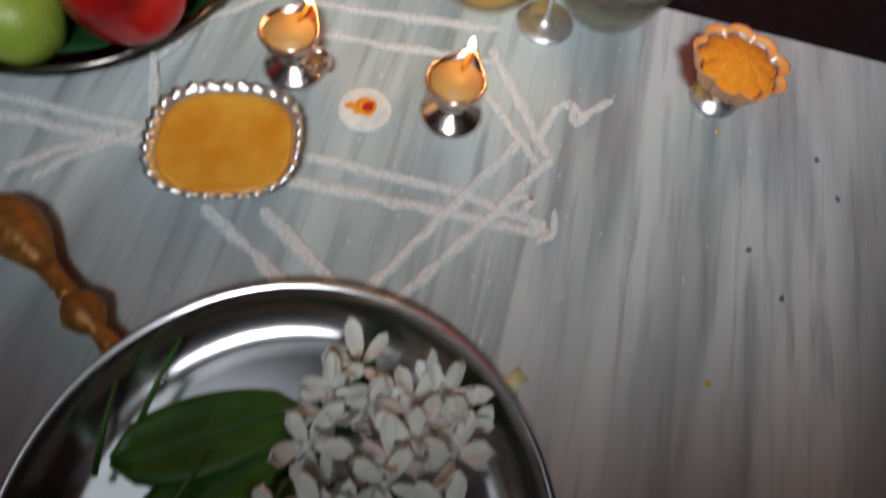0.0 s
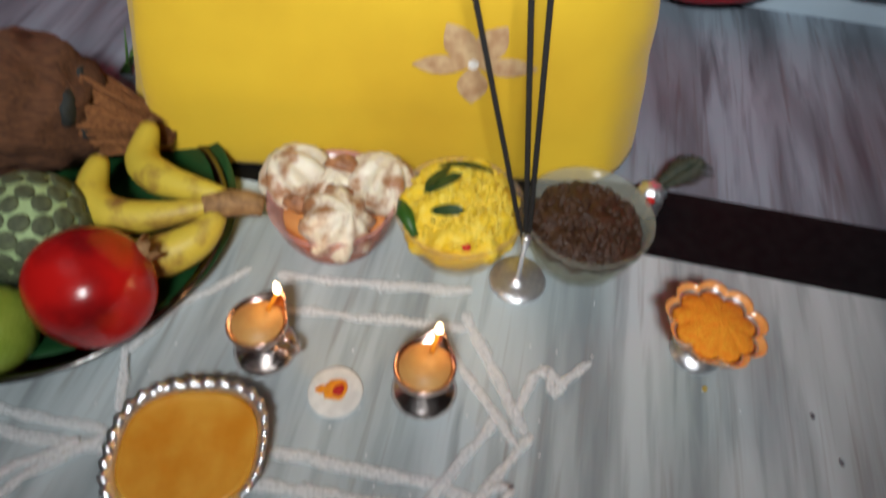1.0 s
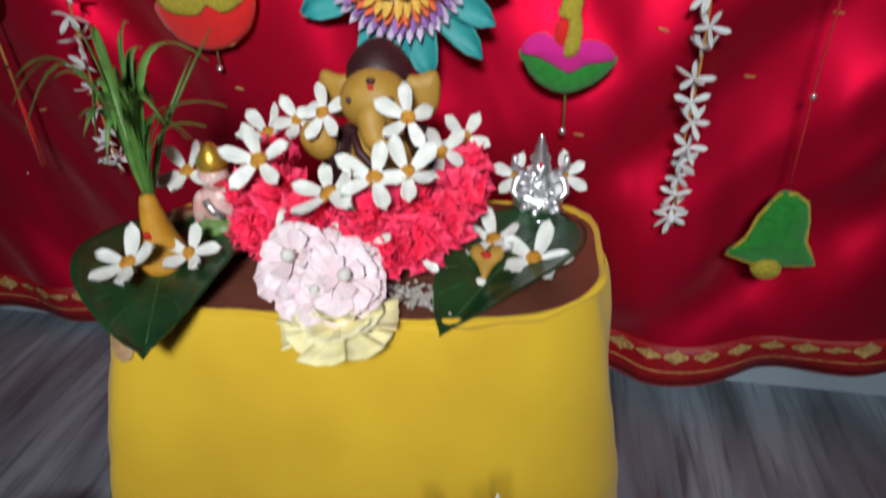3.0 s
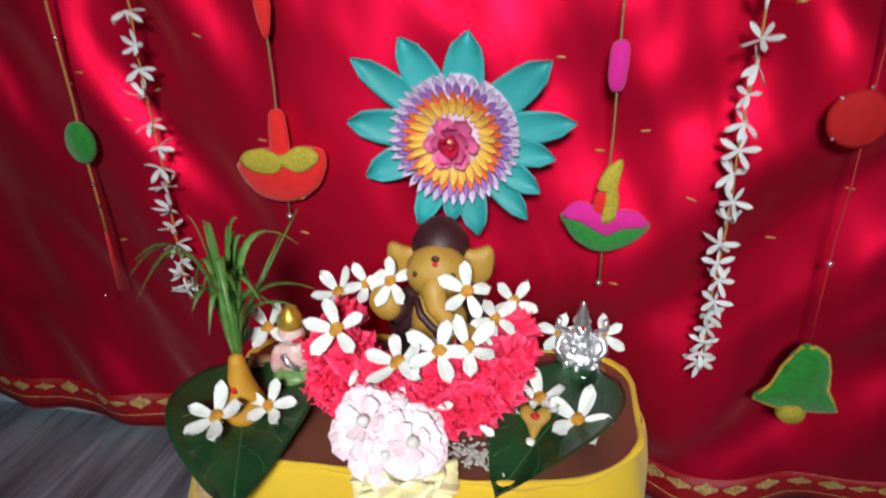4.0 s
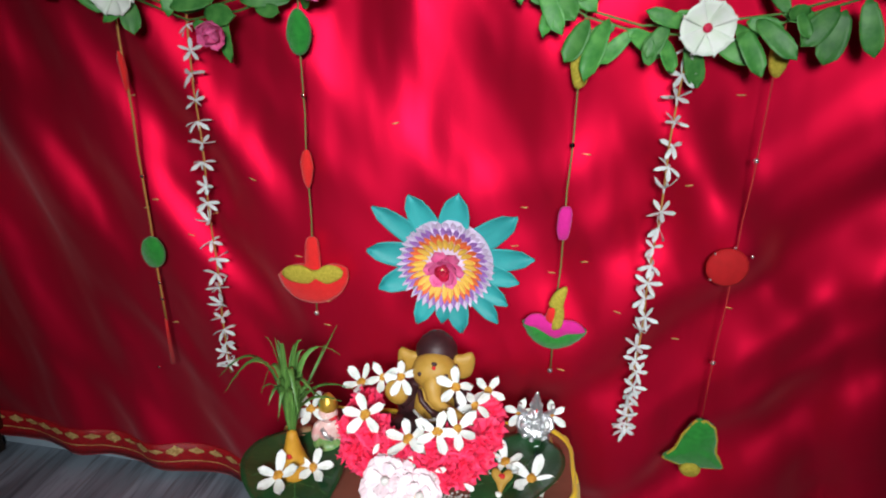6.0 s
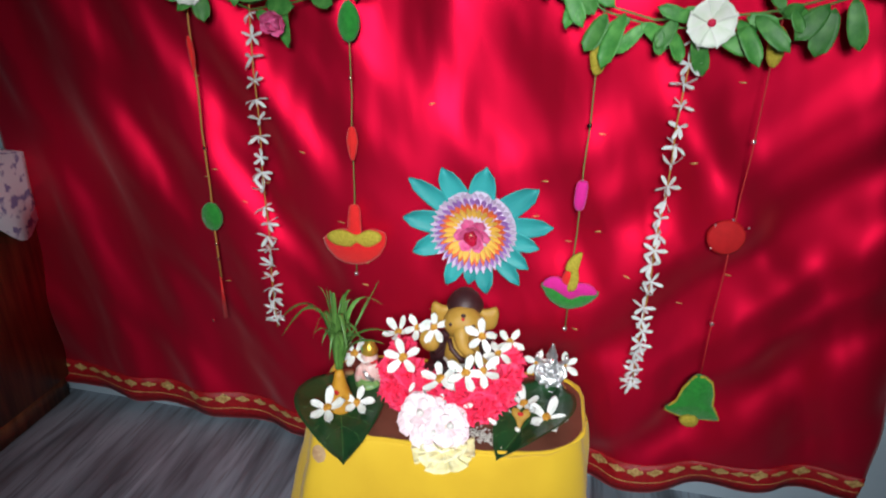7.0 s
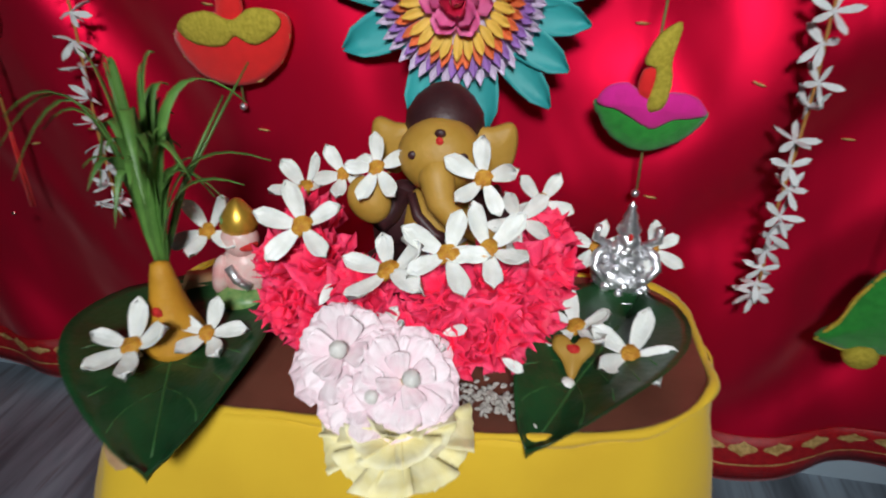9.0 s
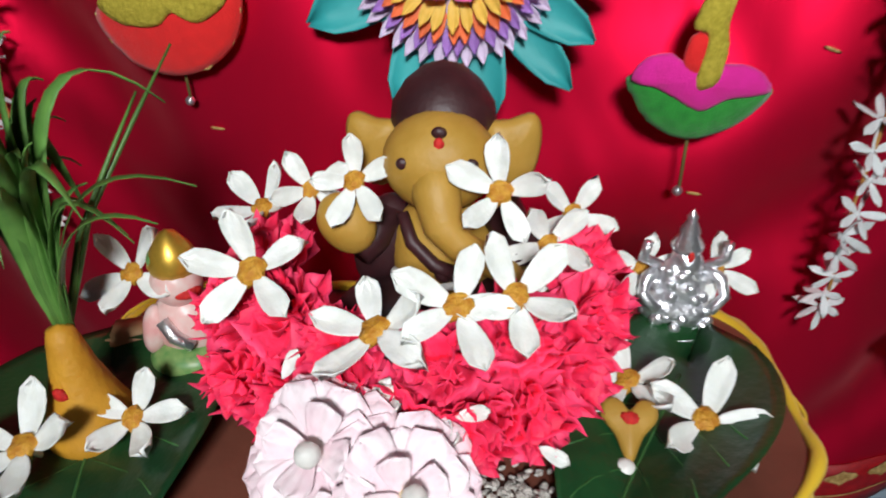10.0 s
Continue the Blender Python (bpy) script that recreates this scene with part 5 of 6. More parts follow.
# oil lamps
def oil_lamp(loc, turn, label, ring=False):
    d = thing("oil_lamp", label, "oil lamp", pose(*loc, 0, 0, turn), "lit oil lamps")
    part("stand", lathe([(0, 0), (0.0225, 0), (0.0230, 0.002), (0.0205, 0.005), (0.011, 0.010), (0.008, 0.014), (0.010, 0.018), (0.014, 0.021), (0, 0.022)], 36), "palecopper", d, "shiny silvery copper stand")
    vs, fs = lathe([(0, 0.018), (0.009, 0.018), (0.016, 0.024), (0.0200, 0.031), (0.0208, 0.037), (0.0200, 0.0385), (0.0190, 0.0375), (0.0175, 0.0345), (0, 0.0340)], 36)
    spout = []
    for x, y, z in vs:
        r, a = math.hypot(x, y), math.atan2(y, x) - 1.25
        w = max(0, math.cos(a)) ** 14 * (r / 0.0208) * max(0, (z - 0.02) / 0.018)
        spout.append((x * (1 + 0.34 * w), y * (1 + 0.34 * w), z + 0.004 * w))
    part("bowl", (spout, fs), "copper", d, "copper lamp bowl with a pinched spout")
    if ring:
        loop = [(0.0205 + 0.0085 * math.cos(a), -0.006, 0.0225 + 0.0095 * math.sin(a)) for a in (math.pi * (0.78 - 1.56 * k / 14) for k in range(15))]
        part("handle", tube(loop, [0.0022] * 15, 8), "copper", d, "copper ring handle")
    part("oil", lathe([(0.0, 0.0362), (0.0172, 0.0362), (0.0172, 0.0345), (0, 0.0345)], 28), "ghee", d, "amber ghee")
    wx, wy = 0.0235 * math.cos(1.25), 0.0235 * math.sin(1.25)
    part("wick", tube([(wx * 0.45, wy * 0.45, 0.0365), (wx * 0.8, wy * 0.8, 0.040), (wx, wy, 0.043)], [0.0018, 0.0016, 0.0010], 6), "orangepowder", d, "oil-soaked cotton wick")
    part("flame", moved(lathe([(0.0, 0), (0.0018, 0.0015), (0.0030, 0.0042), (0.0024, 0.0078), (0.0011, 0.011), (0, 0.013)], 12), pose(wx, wy, 0.042)), "flame", d, "small yellow flame")
    lamp = bpy.data.lights.new("flame_light", "POINT")
    lamp.energy, lamp.color, lamp.shadow_soft_size = 0.028, (1.0, 0.55, 0.22), 0.006
    new("flame_light", lamp).location = d.matrix_basis @ Vector((wx, wy, 0.0615))
    return d


oil_lamp((-0.075, 0.484, 0), 0, "small copper oil lamp with a ring handle and burning wick", True)
oil_lamp((0.043, 0.478, 0), 8, "small copper oil lamp with a burning wick")
saucer = thing("white_saucer", "tiny white saucer with red and orange kumkum powder", "saucer", pose(-0.016, 0.462, 0))
part("disc", lathe([(0, 0), (0.0175, 0), (0.0190, 0.0010), (0.0192, 0.0022), (0.0180, 0.0026), (0.0, 0.0022)], 32), "white", saucer)
part("powder", join(ball((0.0085, 0.0080, 0.0022), (0.001, 0.0005, 0.0026), 16, 8, 0.003, 150), ball((0.004, 0.003, 0.0012), (-0.010, -0.001, 0.0026), 10, 6, 0.002, 300)), "orangepowder", saucer, "orange turmeric powder")
part("kumkum", ball((0.0042, 0.0042, 0.0018), (0.002, 0.001, 0.0042), 12, 6, 0.001, 300), "red", saucer, "red kumkum powder")


# three bowls of food
def food_bowl(name, loc, r, h, foot, material, label):
    b = thing(name, label, "bowl", pose(*loc), "bowls of food before the stool")
    part("cup", lathe(dish(r, h, foot, 0.0022, 0.0006), 48), material, b)
    return b


b1 = food_bowl("dumpling_bowl", (-0.057, 0.596, 0), 0.0495, 0.047, 0.030, "pinkglass", "pink plastic bowl heaped with white sweet dumplings")


def dumpling(s):
    """A pleated dumpling, drawn to a point at the top."""
    vs, fs = lathe([(0, 0), (0.016, 0.0005), (0.0225, 0.008), (0.0240, 0.016), (0.0215, 0.025), (0.0160, 0.032), (0.0085, 0.0365), (0, 0.038)], 60)
    out = []
    for x, y, z in vs:
        a = math.atan2(y, x)
        k = 1 + 0.13 * math.cos(8 * a + z * 30) * min(1, z / 0.012)
        out.append((x * k * s, y * k * s, z * s))
    return out, fs


for k, (x, y, z, rx, ry) in enumerate(((-0.026, 0.012, 0.030, -6, -32), (0.026, 0.016, 0.029, -6, 32), (0.000, -0.020, 0.027, 34, 0), (-0.002, 0.016, 0.016, 0, 0))):
    part("dumpling", dumpling(1.14), "dough", b1, "pleated steamed dumpling streaked with brown", pose(x, y, z, rx, ry, 40 * k))
part("filling", join(*[ball((0.013, 0.008, 0.006), (x, y, z), 12, 8, 0.004, 120) for x, y, z in ((0.004, 0.000, 0.052), (-0.022, -0.012, 0.046), (0.020, -0.012, 0.044), (0.0, 0.024, 0.060), (-0.036, 0.002, 0.046))]), "jaggery", b1, "brown jaggery crumbs")
part("syrup", lathe([(0, 0.030), (0.040, 0.030), (0.036, 0.010), (0.0, 0.006)], 32), "orangecup", b1, "orange sweet filling")

b2 = food_bowl("rice_bowl", (0.040, 0.608, 0), 0.0500, 0.050, 0.029, "glass", "clear glass bowl heaped with yellow lemon rice")
part("rice", join(ball((0.0455, 0.0455, 0.030), (0, 0, 0.042), 64, 36, 0.010, 75), lathe([(0, 0.004), (0.026, 0.004), (0.033, 0.012), (0.0425, 0.030), (0.0455, 0.044), (0, 0.048)], 40)), "rice", b2, "yellow rice")
crumbs = [moved(ball((0.0042, 0.0020, 0.0016), seg=7, rings=5), pose(0.043 * math.sqrt(q) * math.cos(a), 0.043 * math.sqrt(q) * math.sin(a), 0.042 + 0.030 * math.sqrt(max(0, 1 - q * 0.9)) + 0.0005, rnd.uniform(-50, 50), rnd.uniform(-50, 50), rnd.uniform(0, 180))) for q, a in ((rnd.random(), rnd.uniform(0, 6.283)) for _ in range(320))]
tagged(part("rice_flake", join(*crumbs), "rice", b2), kind="stuff")
for x, y, a, s in ((-0.012, 0.014, 20, 0.5), (-0.026, -0.012, 95, 0.55), (-0.018, -0.026, 40, 0.45), (-0.022, 0.016, 130, 0.42), (0.020, 0.022, 60, 0.5)):
    zz = 0.043 + 0.034 * math.sqrt(max(0.02, 1 - (x * x + y * y) / 0.0021))
    part("curry_leaf", petal(0.056 * s, 0.028 * s, -0.2, 0.1, 1.3, 0.45, 5, 6), "curry", b2, "dark green curry leaf", facing((x, y, zz + 0.0005), (x / 0.0021, y / 0.0021, (zz - 0.043) / 0.00116), a))
part("chilli", tube([(-0.044, -0.004, 0.050), (-0.038, -0.022, 0.056), (-0.026, -0.038, 0.052)], [0.004, 0.0062, 0.003], 10), "leaf2", b2, "green chilli")
part("chilli_piece", ball((0.004, 0.003, 0.003), (0.012, -0.041, 0.054), 10, 6), "red", b2, "red chilli piece")

b3 = food_bowl("pulse_bowl", (0.136, 0.622, 0), 0.0495, 0.050, 0.031, "smokeglass", "clear plastic bowl of dark cooked pulses")
part("pulse_mash", ball((0.0440, 0.0440, 0.014), (0, 0, 0.036), 48, 20, 0.006, 90), "pulse", b3, "dark brown pulses")
beans = [moved(ball((0.0038, 0.003, 0.0028), seg=8, rings=6), pose(0.040 * math.sqrt(q) * math.cos(a), 0.040 * math.sqrt(q) * math.sin(a), 0.0365 + 0.0135 * math.sqrt(1 - 0.85 * q), 0, 0, rnd.uniform(0, 180))) for q, a in ((rnd.random(), rnd.uniform(0, 6.283)) for _ in range(150))]
tagged(part("bean", join(*beans), "pulse", b3), kind="stuff")

# incense holder and sticks
holder = thing("incense_holder", "small flower-shaped silver incense holder", "incense holder", pose(0.093, 0.584, 0))
part("foot", lathe([(0, 0), (0.0200, 0), (0.0225, 0.003), (0.0215, 0.0055), (0.0120, 0.0035), (0.0060, 0.0055), (0.0022, 0.010), (0.0016, 0.040), (0.0030, 0.050), (0.0036, 0.056), (0.002, 0.058), (0, 0.058)], 40), "silver", holder)
for k, (tx, ty, tz, bx, by, bz) in enumerate(((0.029, 0.631, 0.229, 0.0905, 0.584, 0.052), (0.0645, 0.630, 0.236, 0.0930, 0.584, 0.050), (0.0755, 0.638, 0.242, 0.0950, 0.584, 0.050))):
    a, b = Vector((bx, by, bz)), Vector((tx, ty, tz))
    st = thing("incense_stick", "burning black incense stick with a pale ash tip", "incense stick", None, "incense sticks")
    q = a.lerp(b, 0.93)
    part("stick", tube([a, a.lerp(b, 0.05), a.lerp(b, 0.06), a.lerp(b, 0.5), q], [0.0009, 0.0009, 0.0019, 0.0019, 0.0019], 8), "stick", st)
    part("ash_tip", tube([q, a.lerp(b, 0.96), a.lerp(b, 0.985), b], [0.0019, 0.0020, 0.0018, 0.0006], 8), "ash", st, "pale grey ash")

# orange petal cup
cup = thing("petal_cup", "clear stemmed cup with a scalloped orange petal rim", "cup", pose(0.230, 0.553, 0, -1, 2, 12) @ Matrix.Scale(0.93, 4))
part("foot", lathe([(0, 0), (0.0200, 0), (0.0205, 0.002), (0.014, 0.005), (0.008, 0.010), (0.008, 0.014), (0, 0.015)], 30), "silver", cup, "shiny foot")
part("petals", lathe([(0.008, 0.012), (0.020, 0.018), (0.029, 0.030), (0.0355, 0.044), (0.0365, 0.0455), (0.0345, 0.0450), (0.027, 0.032), (0.018, 0.0215), (0, 0.020)], 108, 9, 0.15, round_lobes=True), "orangecup", cup, "peach-orange petal bowl")
part("powder", lathe([(0, 0.0500), (0.010, 0.0485), (0.020, 0.0450), (0.0285, 0.0405), (0.0290, 0.0385), (0.025, 0.032), (0, 0.026)], 108, 9, 0.13, round_lobes=True), "orangepowder", cup, "bright orange powder")
part("band", lathe([(0.0312, 0.0385), (0.0325, 0.0405), (0.0318, 0.0412), (0.0300, 0.0390), (0.0312, 0.0385)], 108, 9, 0.15, False, True), "silver", cup, "silver foil band")

# little silver ornament with a plume
orn = thing("silver_ornament", "tiny silver ornament with a red stone and dark plume", "ornament", pose(0.190, 0.686, 0.0))
part("ring", lathe([(0.004, 0), (0.011, 0.0), (0.0125, 0.006), (0.0110, 0.016), (0.0125, 0.020), (0.010, 0.026), (0.004, 0.030), (0, 0.030)], 24, 8, 0.10), "silver", orn, "crimped silver cup", pose(0, 0, 0.001, 0, 0, 0))
part("stone", ball((0.0042, 0.0034, 0.0052), (-0.001, -0.0100, 0.022), 12, 8), "red", orn, "red stone")
plume = []
for k in range(46):
    t = k / 45
    base = Vector((0.004 + 0.034 * t, 0.006 + 0.030 * t, 0.022 + 0.016 * t))
    for sg in (-1, 1):
        ln = 0.016 * math.sin(math.pi * min(1, t * 0.9 + 0.12)) * rnd.uniform(0.8, 1.15)
        plume.append(tube([base, base + Vector((0.45 * ln - sg * 0.55 * ln, 0.45 * ln + sg * 0.4 * ln, 0.2 * ln)), base + Vector((0.9 * ln - sg * 0.8 * ln, 0.9 * ln + sg * 0.6 * ln, -0.1 * ln))], [0.0006, 0.0005, 0.0002], 4))
tagged(part("plume", join(*plume), "feather", orn, "dark green-black feather"), kind="stuff")
part("gold_bit", ball((0.012, 0.006, 0.005), (-0.018, -0.004, 0.006), 12, 8, 0.002, 300), "pulse", orn, "dark red cord end")


# ---- the plate of fruit ----
fp = thing("fruit_plate", "dark round metal plate under the fruit", "plate", pose(-0.272, 0.538, 0))
part("dish", lathe([(0, 0), (0.105, 0), (0.118, 0.003), (0.130, 0.016), (0.1335, 0.020), (0.1375, 0.0212), (0.1380, 0.0224), (0.1325, 0.0222), (0.128, 0.017), (0.116, 0.0048), (0, 0.0018)], 80), "darksteel", fp)
pl = thing("plate_leaf", "broad dark green leaf lining the fruit plate", "leaf", pose(-0.258, 0.550, 0.006))
part("blade", shell(grid(20, 20, lambda u, v: (0.126 * (2 * u - 1) * math.sqrt(max(0, 1 - (2 * v - 1) ** 2 / 2)), 0.126 * (2 * v - 1) * math.sqrt(max(0, 1 - (2 * u - 1) ** 2 / 2)), 0.002 + 0.010 * ((2 * u - 1) ** 2 + (2 * v - 1) ** 2) + 0.002 * noise.noise(Vector((u * 5, v * 5, 0))))), 0.0006), "leaf", pl)

coco = thing("coconut", "brown husked coconut with a fibrous tuft", "coconut", pose(-0.318, 0.612, 0.070, 0, 10, 18))
part("nut", ball((0.066, 0.057, 0.056), (0, 0, 0), 64, 44, 0.010, 55), "coir", coco)
tv = []
for k in range(260):
    a, ln = rnd.uniform(0, 6.283), rnd.uniform(0.040, 0.066)
    rr = rnd.uniform(0.004, 0.030)
    tv.append(tube([(0.050, rr * 1.25 * math.cos(a), rr * 1.25 * math.sin(a) - 0.004), (0.050 + ln * 0.5, rr * 0.9 * math.cos(a), rr * 0.8 * math.sin(a) - 0.010), (0.050 + ln, rr * 0.55 * math.cos(a) + rnd.uniform(-0.004, 0.004), rr * 0.4 * math.sin(a) - 0.018)], [0.0024, 0.0020, 0.0009], 5))
part("tuft", join(*tv), "coir2", coco, "reddish fibre tuft")
for x, y, z, r in ((0.046, -0.026, 0.022, 0.015), (0.053, -0.024, -0.002, 0.011), (0.050, 0.006, 0.028, 0.009)):
    part("scar", ball((r * 0.5, r, r), (x, y, z), 14, 8, 0.002, 200), "eye", coco, "dark round scar")


def tapered(points, radii, seg=14, n=16):
    pts = [Vector(p) for p in points]

    def at(t):
        k = min(int(t * (len(pts) - 1)), len(pts) - 2)
        f = t * (len(pts) - 1) - k
        p0, p1, p2, p3 = pts[max(k - 1, 0)], pts[k], pts[k + 1], pts[min(k + 2, len(pts) - 1)]
        return 0.5 * ((2 * p1) + (p2 - p0) * f + (2 * p0 - 5 * p1 + 4 * p2 - p3) * f * f + (3 * p1 - p0 - 3 * p2 + p3) * f ** 3), radii[k] * (1 - f) + radii[k + 1] * f
    got = [at(i / n) for i in range(n + 1)]
    return tube([g[0] for g in got], [g[1] for g in got], seg)


bunch = thing("banana_bunch", "small bunch of ripe yellow bananas", "bananas", Matrix.Translation((-0.187, 0.548, 0.03)) @ Matrix.Scale(0.92, 4) @ Matrix.Translation((0.183, -0.550, -0.03)))
part("banana", tapered([(-0.122, 0.567, 0.058), (-0.160, 0.548, 0.054), (-0.200, 0.540, 0.050), (-0.228, 0.553, 0.052), (-0.238, 0.586, 0.058)], [0.006, 0.0108, 0.0150, 0.0145, 0.008], 14), "banana", bunch)
part("banana", tapered([(-0.122, 0.573, 0.060), (-0.150, 0.574, 0.060), (-0.182, 0.580, 0.058), (-0.207, 0.598, 0.054), (-0.216, 0.632, 0.060)], [0.006, 0.0108, 0.0150, 0.0145, 0.008], 14), "banana", bunch)
part("banana", tapered([(-0.122, 0.560, 0.052), (-0.134, 0.538, 0.042), (-0.158, 0.520, 0.036), (-0.186, 0.516, 0.036)], [0.007, 0.015, 0.0180, 0.010], 14), "banana", bunch)
part("stem", tapered([(-0.134, 0.562, 0.055), (-0.120, 0.568, 0.056), (-0.104, 0.574, 0.054), (-0.092, 0.577, 0.050)], [0.010, 0.0115, 0.0105, 0.008], 10, 10), "banana_brown", bunch, "brown bunch stem")
for x, y, z in ((-0.238, 0.588, 0.058), (-0.216, 0.634, 0.061)):
    part("tip", ball((0.0055, 0.0055, 0.005), (x, y, z), 10, 6, 0.002, 300), "banana_brown", bunch, "dark banana tip")

pome = thing("pomegranate", "round red pomegranate with a dry crown", "pomegranate", facing((-0.184, 0.476, 0.053), (0.55, 0.62, 0.22), 0))
pv, pf = ball((0.0415, 0.0415, 0.040), (0, 0, 0), 40, 28)
pv = [(x * (1 + 0.025 * math.cos(5 * math.atan2(y, x))), y * (1 + 0.025 * math.cos(5 * math.atan2(y, x))), z) for x, y, z in pv]
part("fruit", (pv, pf), "pome", pome)
cv, cf = lathe([(0.008, 0.036), (0.0080, 0.041), (0.0098, 0.0455), (0.0088, 0.0455), (0.0068, 0.041), (0, 0.039)], 48)
cv = [(x, y, z + (0.0026 * math.cos(6 * math.atan2(y, x)) if z > 0.045 else 0)) for x, y, z in cv]
part("crown", (cv, cf), "banana_brown", pome, "dry brown crown")

cust = thing("custard_apple", "knobbly green custard apple", "custard apple", pose(-0.252, 0.512, 0.052, 12, 0, 0))
part("core", ball((0.040, 0.040, 0.036), (0, 0, 0), 24, 16), "custard_gap", cust, "dark grooves")
KNOB = mesh_of("knob", ball((0.0098, 0.0086, 0.0022), (0, 0, 0), 10, 8), "custard")
for k in range(90):
    zz = 1 - 2 * (k + 0.5) / 90
    a = 2.39996 * k
    d = Vector((math.sqrt(1 - zz * zz) * math.cos(a), math.sqrt(1 - zz * zz) * math.sin(a), zz))
    part("knob", KNOB, None, cust, "", facing((d.x * 0.0395, d.y * 0.0395, d.z * 0.0355), d, 0, 0.72 + 0.30 * (1 - abs(zz))))
single("green_fruit", join(ball((0.030, 0.030, 0.027), (0, 0, 0), 28, 18, 0.003, 40), tube([(0, 0, 0.026), (0.002, 0, 0.031)], 0.002, 8)), "lime", "yellow-green fruit on the fruit plate", "fruit", pose(-0.243, 0.438, 0.036, 8, 10, 0))
single("mauve_packet", ball((0.030, 0.026, 0.030), (0, 0, 0), 28, 18, 0.006, 40), "mauve", "glossy mauve wrapped sweet on the fruit plate", "packet", pose(-0.352, 0.560, 0.038))
sprig = thing("sprig", "small green sprig beside the stool", "plant", pose(-0.330, 0.742, 0.0))
for k in range(7):
    a = rnd.uniform(-0.6, 0.9)
    part("blade", tube([(0.002 * k, 0, 0.001), (0.008 + 0.012 * math.cos(a), 0.016 * math.sin(a), 0.024), (0.016 + 0.020 * math.cos(a), 0.03 * math.sin(a), 0.040 + 0.004 * k)], [0.0014, 0.0016, 0.0004], 5), "grass", sprig)


# ---- rangoli powder lines ----
rangoli = thing("rangoli", "white powder rangoli star drawn on the marble floor", "rangoli", None)


STROKES = []


def stroke(points, w):
    w *= 1.25
    pts = [Vector((*p, 0)) for p in points]
    length = sum((b - a).length for a, b in zip(pts, pts[1:]))
    n = max(6, int(length / 0.0035))
    rows = []
    for k in range(n + 1):
        t = k / n * (len(pts) - 1)
        i = min(int(t), len(pts) - 2)
        p = pts[i].lerp(pts[i + 1], t - i)
        d = (pts[i + 1] - pts[i]).normalized()
        s = Vector((-d.y, d.x, 0))
        thin = 1.0 if 0 < k < n else 0.4
        p = p + s * 0.0016 * noise.noise(p * 45 + Vector((w * 900, 0, 0)))
        l, r = w * thin * (0.5 + 0.34 * noise.noise(p * 70)), w * thin * (0.5 + 0.34 * noise.noise(p * 70 + Vector((7, 3, 1))))
        rows.append([p + s * l, p + s * l * 0.5 + Vector((0, 0, 0.0007)), p - s * r * 0.5 + Vector((0, 0, 0.0007)), p - s * r])
    STROKES.append(1)
    lift = 0.0004 + 0.00022 * len(STROKES)
    vs = [(q.x, q.y, q.z + lift) for row in rows for q in row]
    fs = [(4 * k + j, 4 * k + j + 1, 4 * k + j + 5, 4 * k + j + 4) for k in range(n) for j in range(3)]
    me = mesh_of("powder_line", (vs, fs), "chalk")
    uv = me.uv_layers.new(name="across")
    for loop in me.loops:
        uv.data[loop.index].uv = ((0.0, 0.9, 0.9, 0.0)[loop.vertex_index % 4], 0.0)
    part("powder_line", me, None, rangoli)


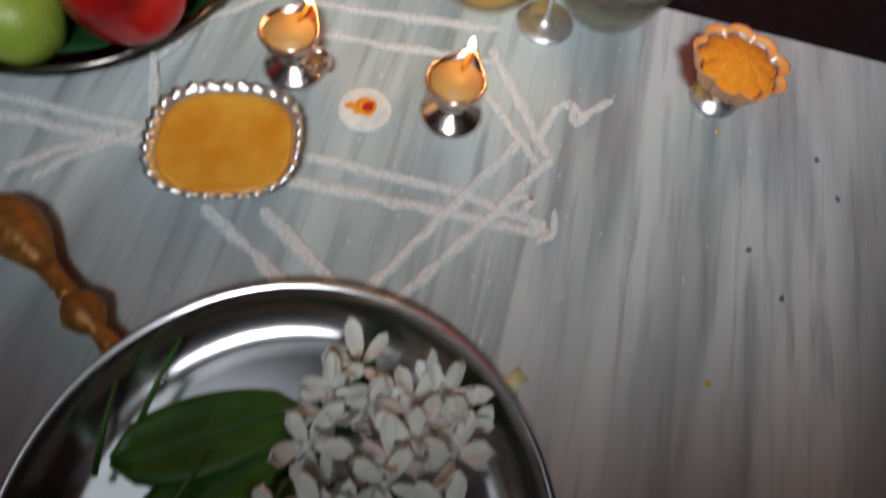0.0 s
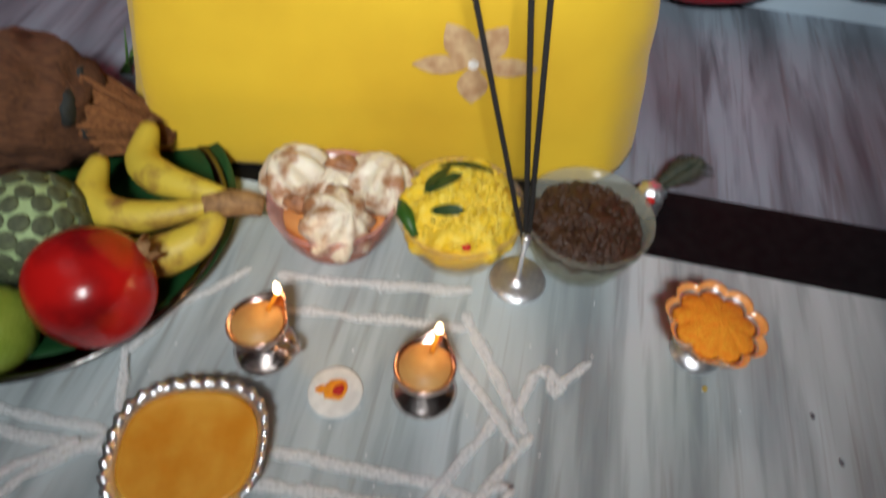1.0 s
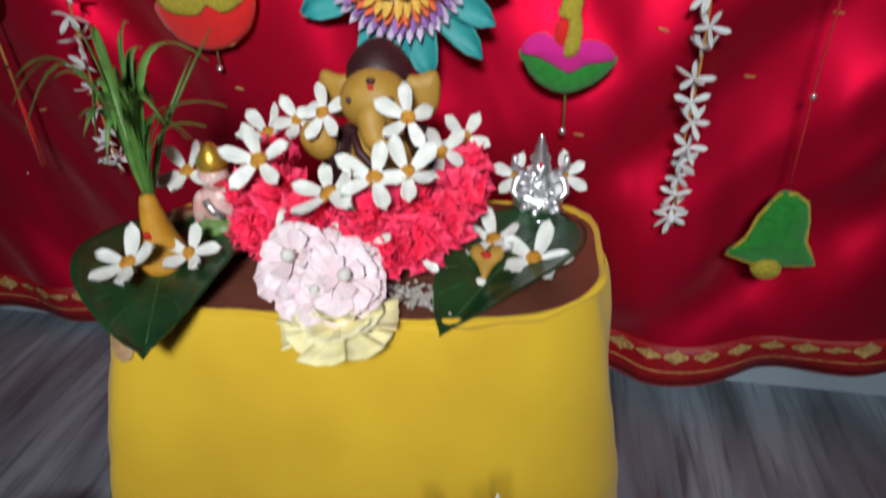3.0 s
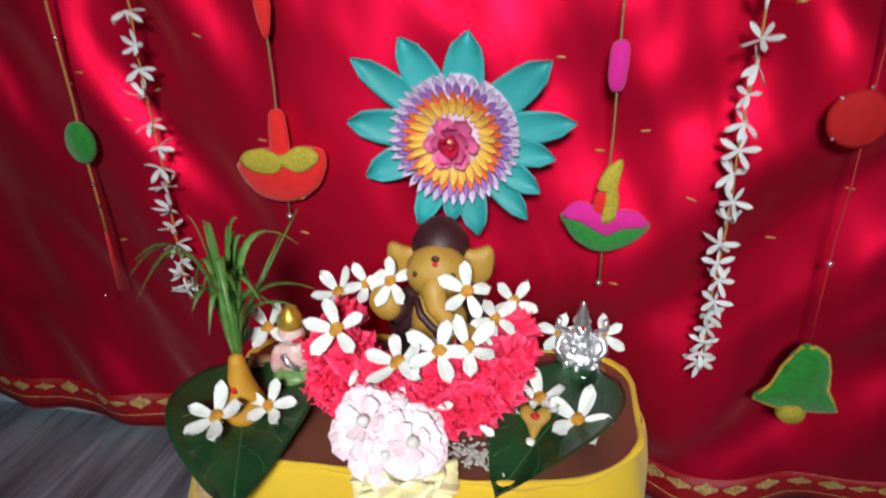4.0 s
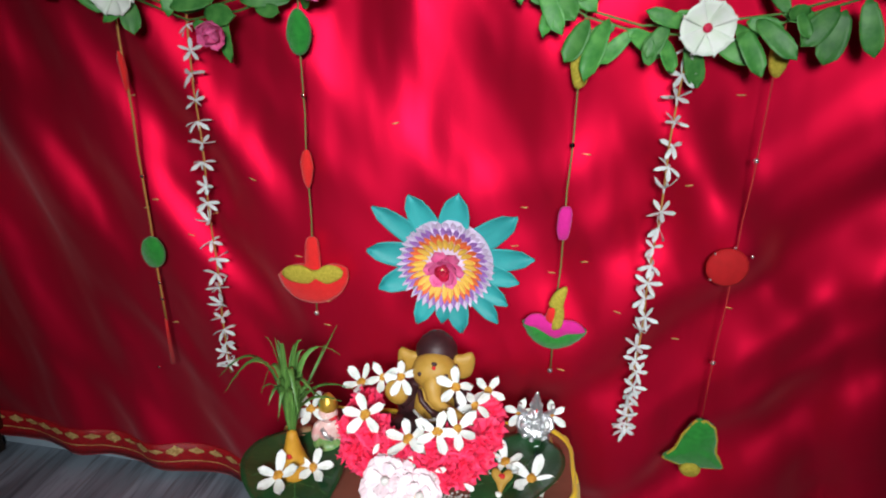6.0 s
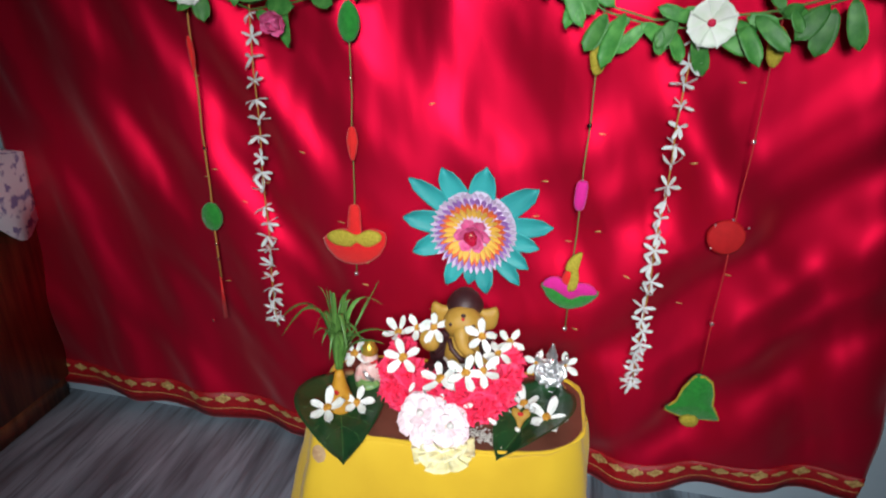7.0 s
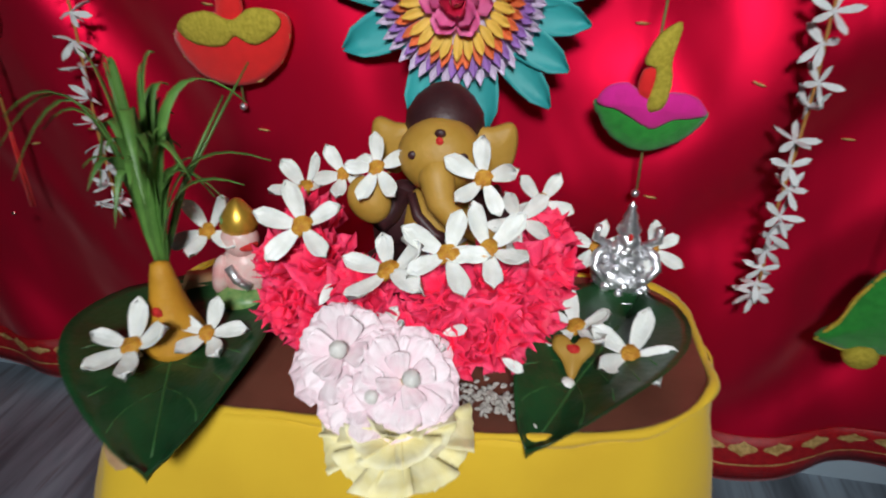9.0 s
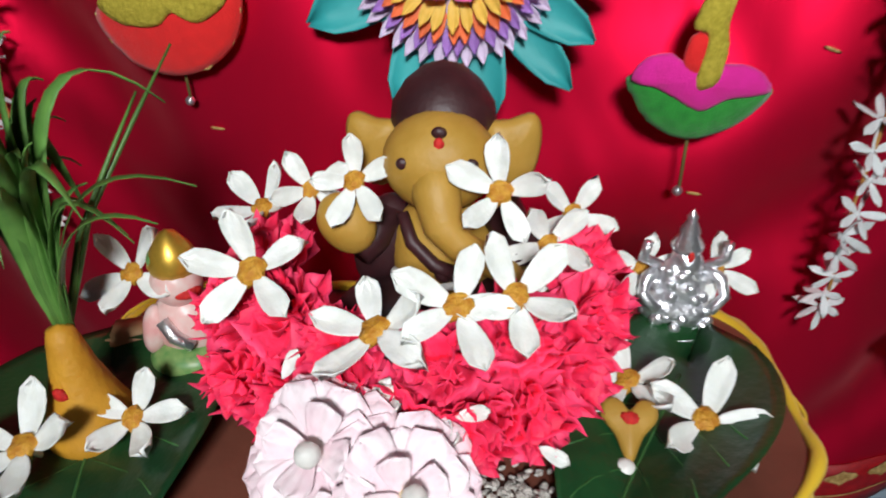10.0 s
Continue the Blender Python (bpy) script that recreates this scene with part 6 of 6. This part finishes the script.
for pts, w in (
        (((-0.30, 0.380), (-0.234, 0.386), (-0.145, 0.391)), 0.009), (((-0.30, 0.398), (-0.234, 0.400), (-0.150, 0.402)), 0.007),
        (((-0.045, 0.413), (0.064, 0.416), (0.125, 0.406)), 0.0085), (((-0.049, 0.391), (0.050, 0.398), (0.131, 0.401)), 0.0085),
        (((-0.100, 0.512), (-0.035, 0.522), (0.065, 0.533)), 0.008), (((-0.090, 0.545), (0.0, 0.556), (0.061, 0.567)), 0.009),
        (((-0.091, 0.358), (-0.060, 0.342), (-0.028, 0.322), (-0.01, 0.308)), 0.009), (((-0.056, 0.366), (-0.030, 0.350), (0.003, 0.331), (0.02, 0.318)), 0.009),
        (((0.020, 0.320), (0.027, 0.334), (0.060, 0.400), (0.097, 0.470)), 0.007), (((0.038, 0.318), (0.045, 0.331), (0.085, 0.398), (0.120, 0.462)), 0.007),
        (((0.058, 0.545), (0.082, 0.512), (0.116, 0.461)), 0.008), (((0.050, 0.515), (0.075, 0.488), (0.112, 0.452)), 0.007),
        (((0.108, 0.470), (0.112, 0.492), (0.118, 0.508), (0.128, 0.508), (0.130, 0.492), (0.138, 0.506), (0.156, 0.524)), 0.0065),
        (((0.112, 0.500), (0.125, 0.514), (0.140, 0.500)), 0.006), (((0.128, 0.420), (0.131, 0.400), (0.120, 0.392)), 0.005),
        (((-0.150, 0.398), (-0.176, 0.374), (-0.198, 0.346)), 0.007), (((-0.165, 0.392), (-0.195, 0.366), (-0.216, 0.345)), 0.0065),
        (((-0.110, 0.545), (-0.150, 0.500), (-0.168, 0.455), (-0.150, 0.415)), 0.007), (((-0.160, 0.440), (-0.172, 0.462)), 0.006),
        (((0.098, 0.418), (0.112, 0.424), (0.106, 0.410)), 0.005)):
    stroke(pts, w)
specks = [moved(ball((0.0012, 0.0008, 0.0005), seg=6, rings=4), pose(rnd.gauss(0, 0.13), rnd.gauss(0.42, 0.08), 0.0006, 0, 0, rnd.uniform(0, 180))) for k in range(90)]
tagged(part("powder_speck", join(*specks), "speck", rangoli), kind="stuff")

for x, y, material in ((-0.172, 0.384, "turmeric"), (-0.168, 0.389, "turmeric"), (0.236, 0.524, "turmeric"), (0.262, 0.43, "stain"), (0.285, 0.40, "stain"), (0.31, 0.52, "stain"), (0.325, 0.49, "stain"), (0.24, 0.33, "turmeric")):
    single("floor_speck", ball((0.0026, 0.0018, 0.0005), (0, 0, 0.0003), 10, 6, 0.001, 500), material, "tiny spill of powder or dirt on the marble", "speck", pose(x, y, 0.0003, 0, 0, x * 900), "specks on the floor")

# ---- cabinet at the side ----
cab = thing("side_cabinet", "brown wooden cabinet with a printed white cloth on top", "cabinet", None)
part("body", box(-1.40, -0.880, 0.45, 1.03, 0.05, 0.515, 0.004), "wood", cab)
part("plinth", box(-1.38, -0.890, 0.47, 1.02, 0.0, 0.05, 0.002), "wood", cab)
part("cloth_cover", shell(grid(10, 40, lambda u, v: (-1.41 + 0.540 * min(1, u * 1.25) + 0.004 * math.sin(v * 30) * (u > 0.8), 0.44 + 0.595 * v, 0.522 - max(0, u - 0.8) * 0.62 * (1 + 0.25 * math.sin(v * 22)))), 0.0015), "lace", cab, "white cloth with a violet print")
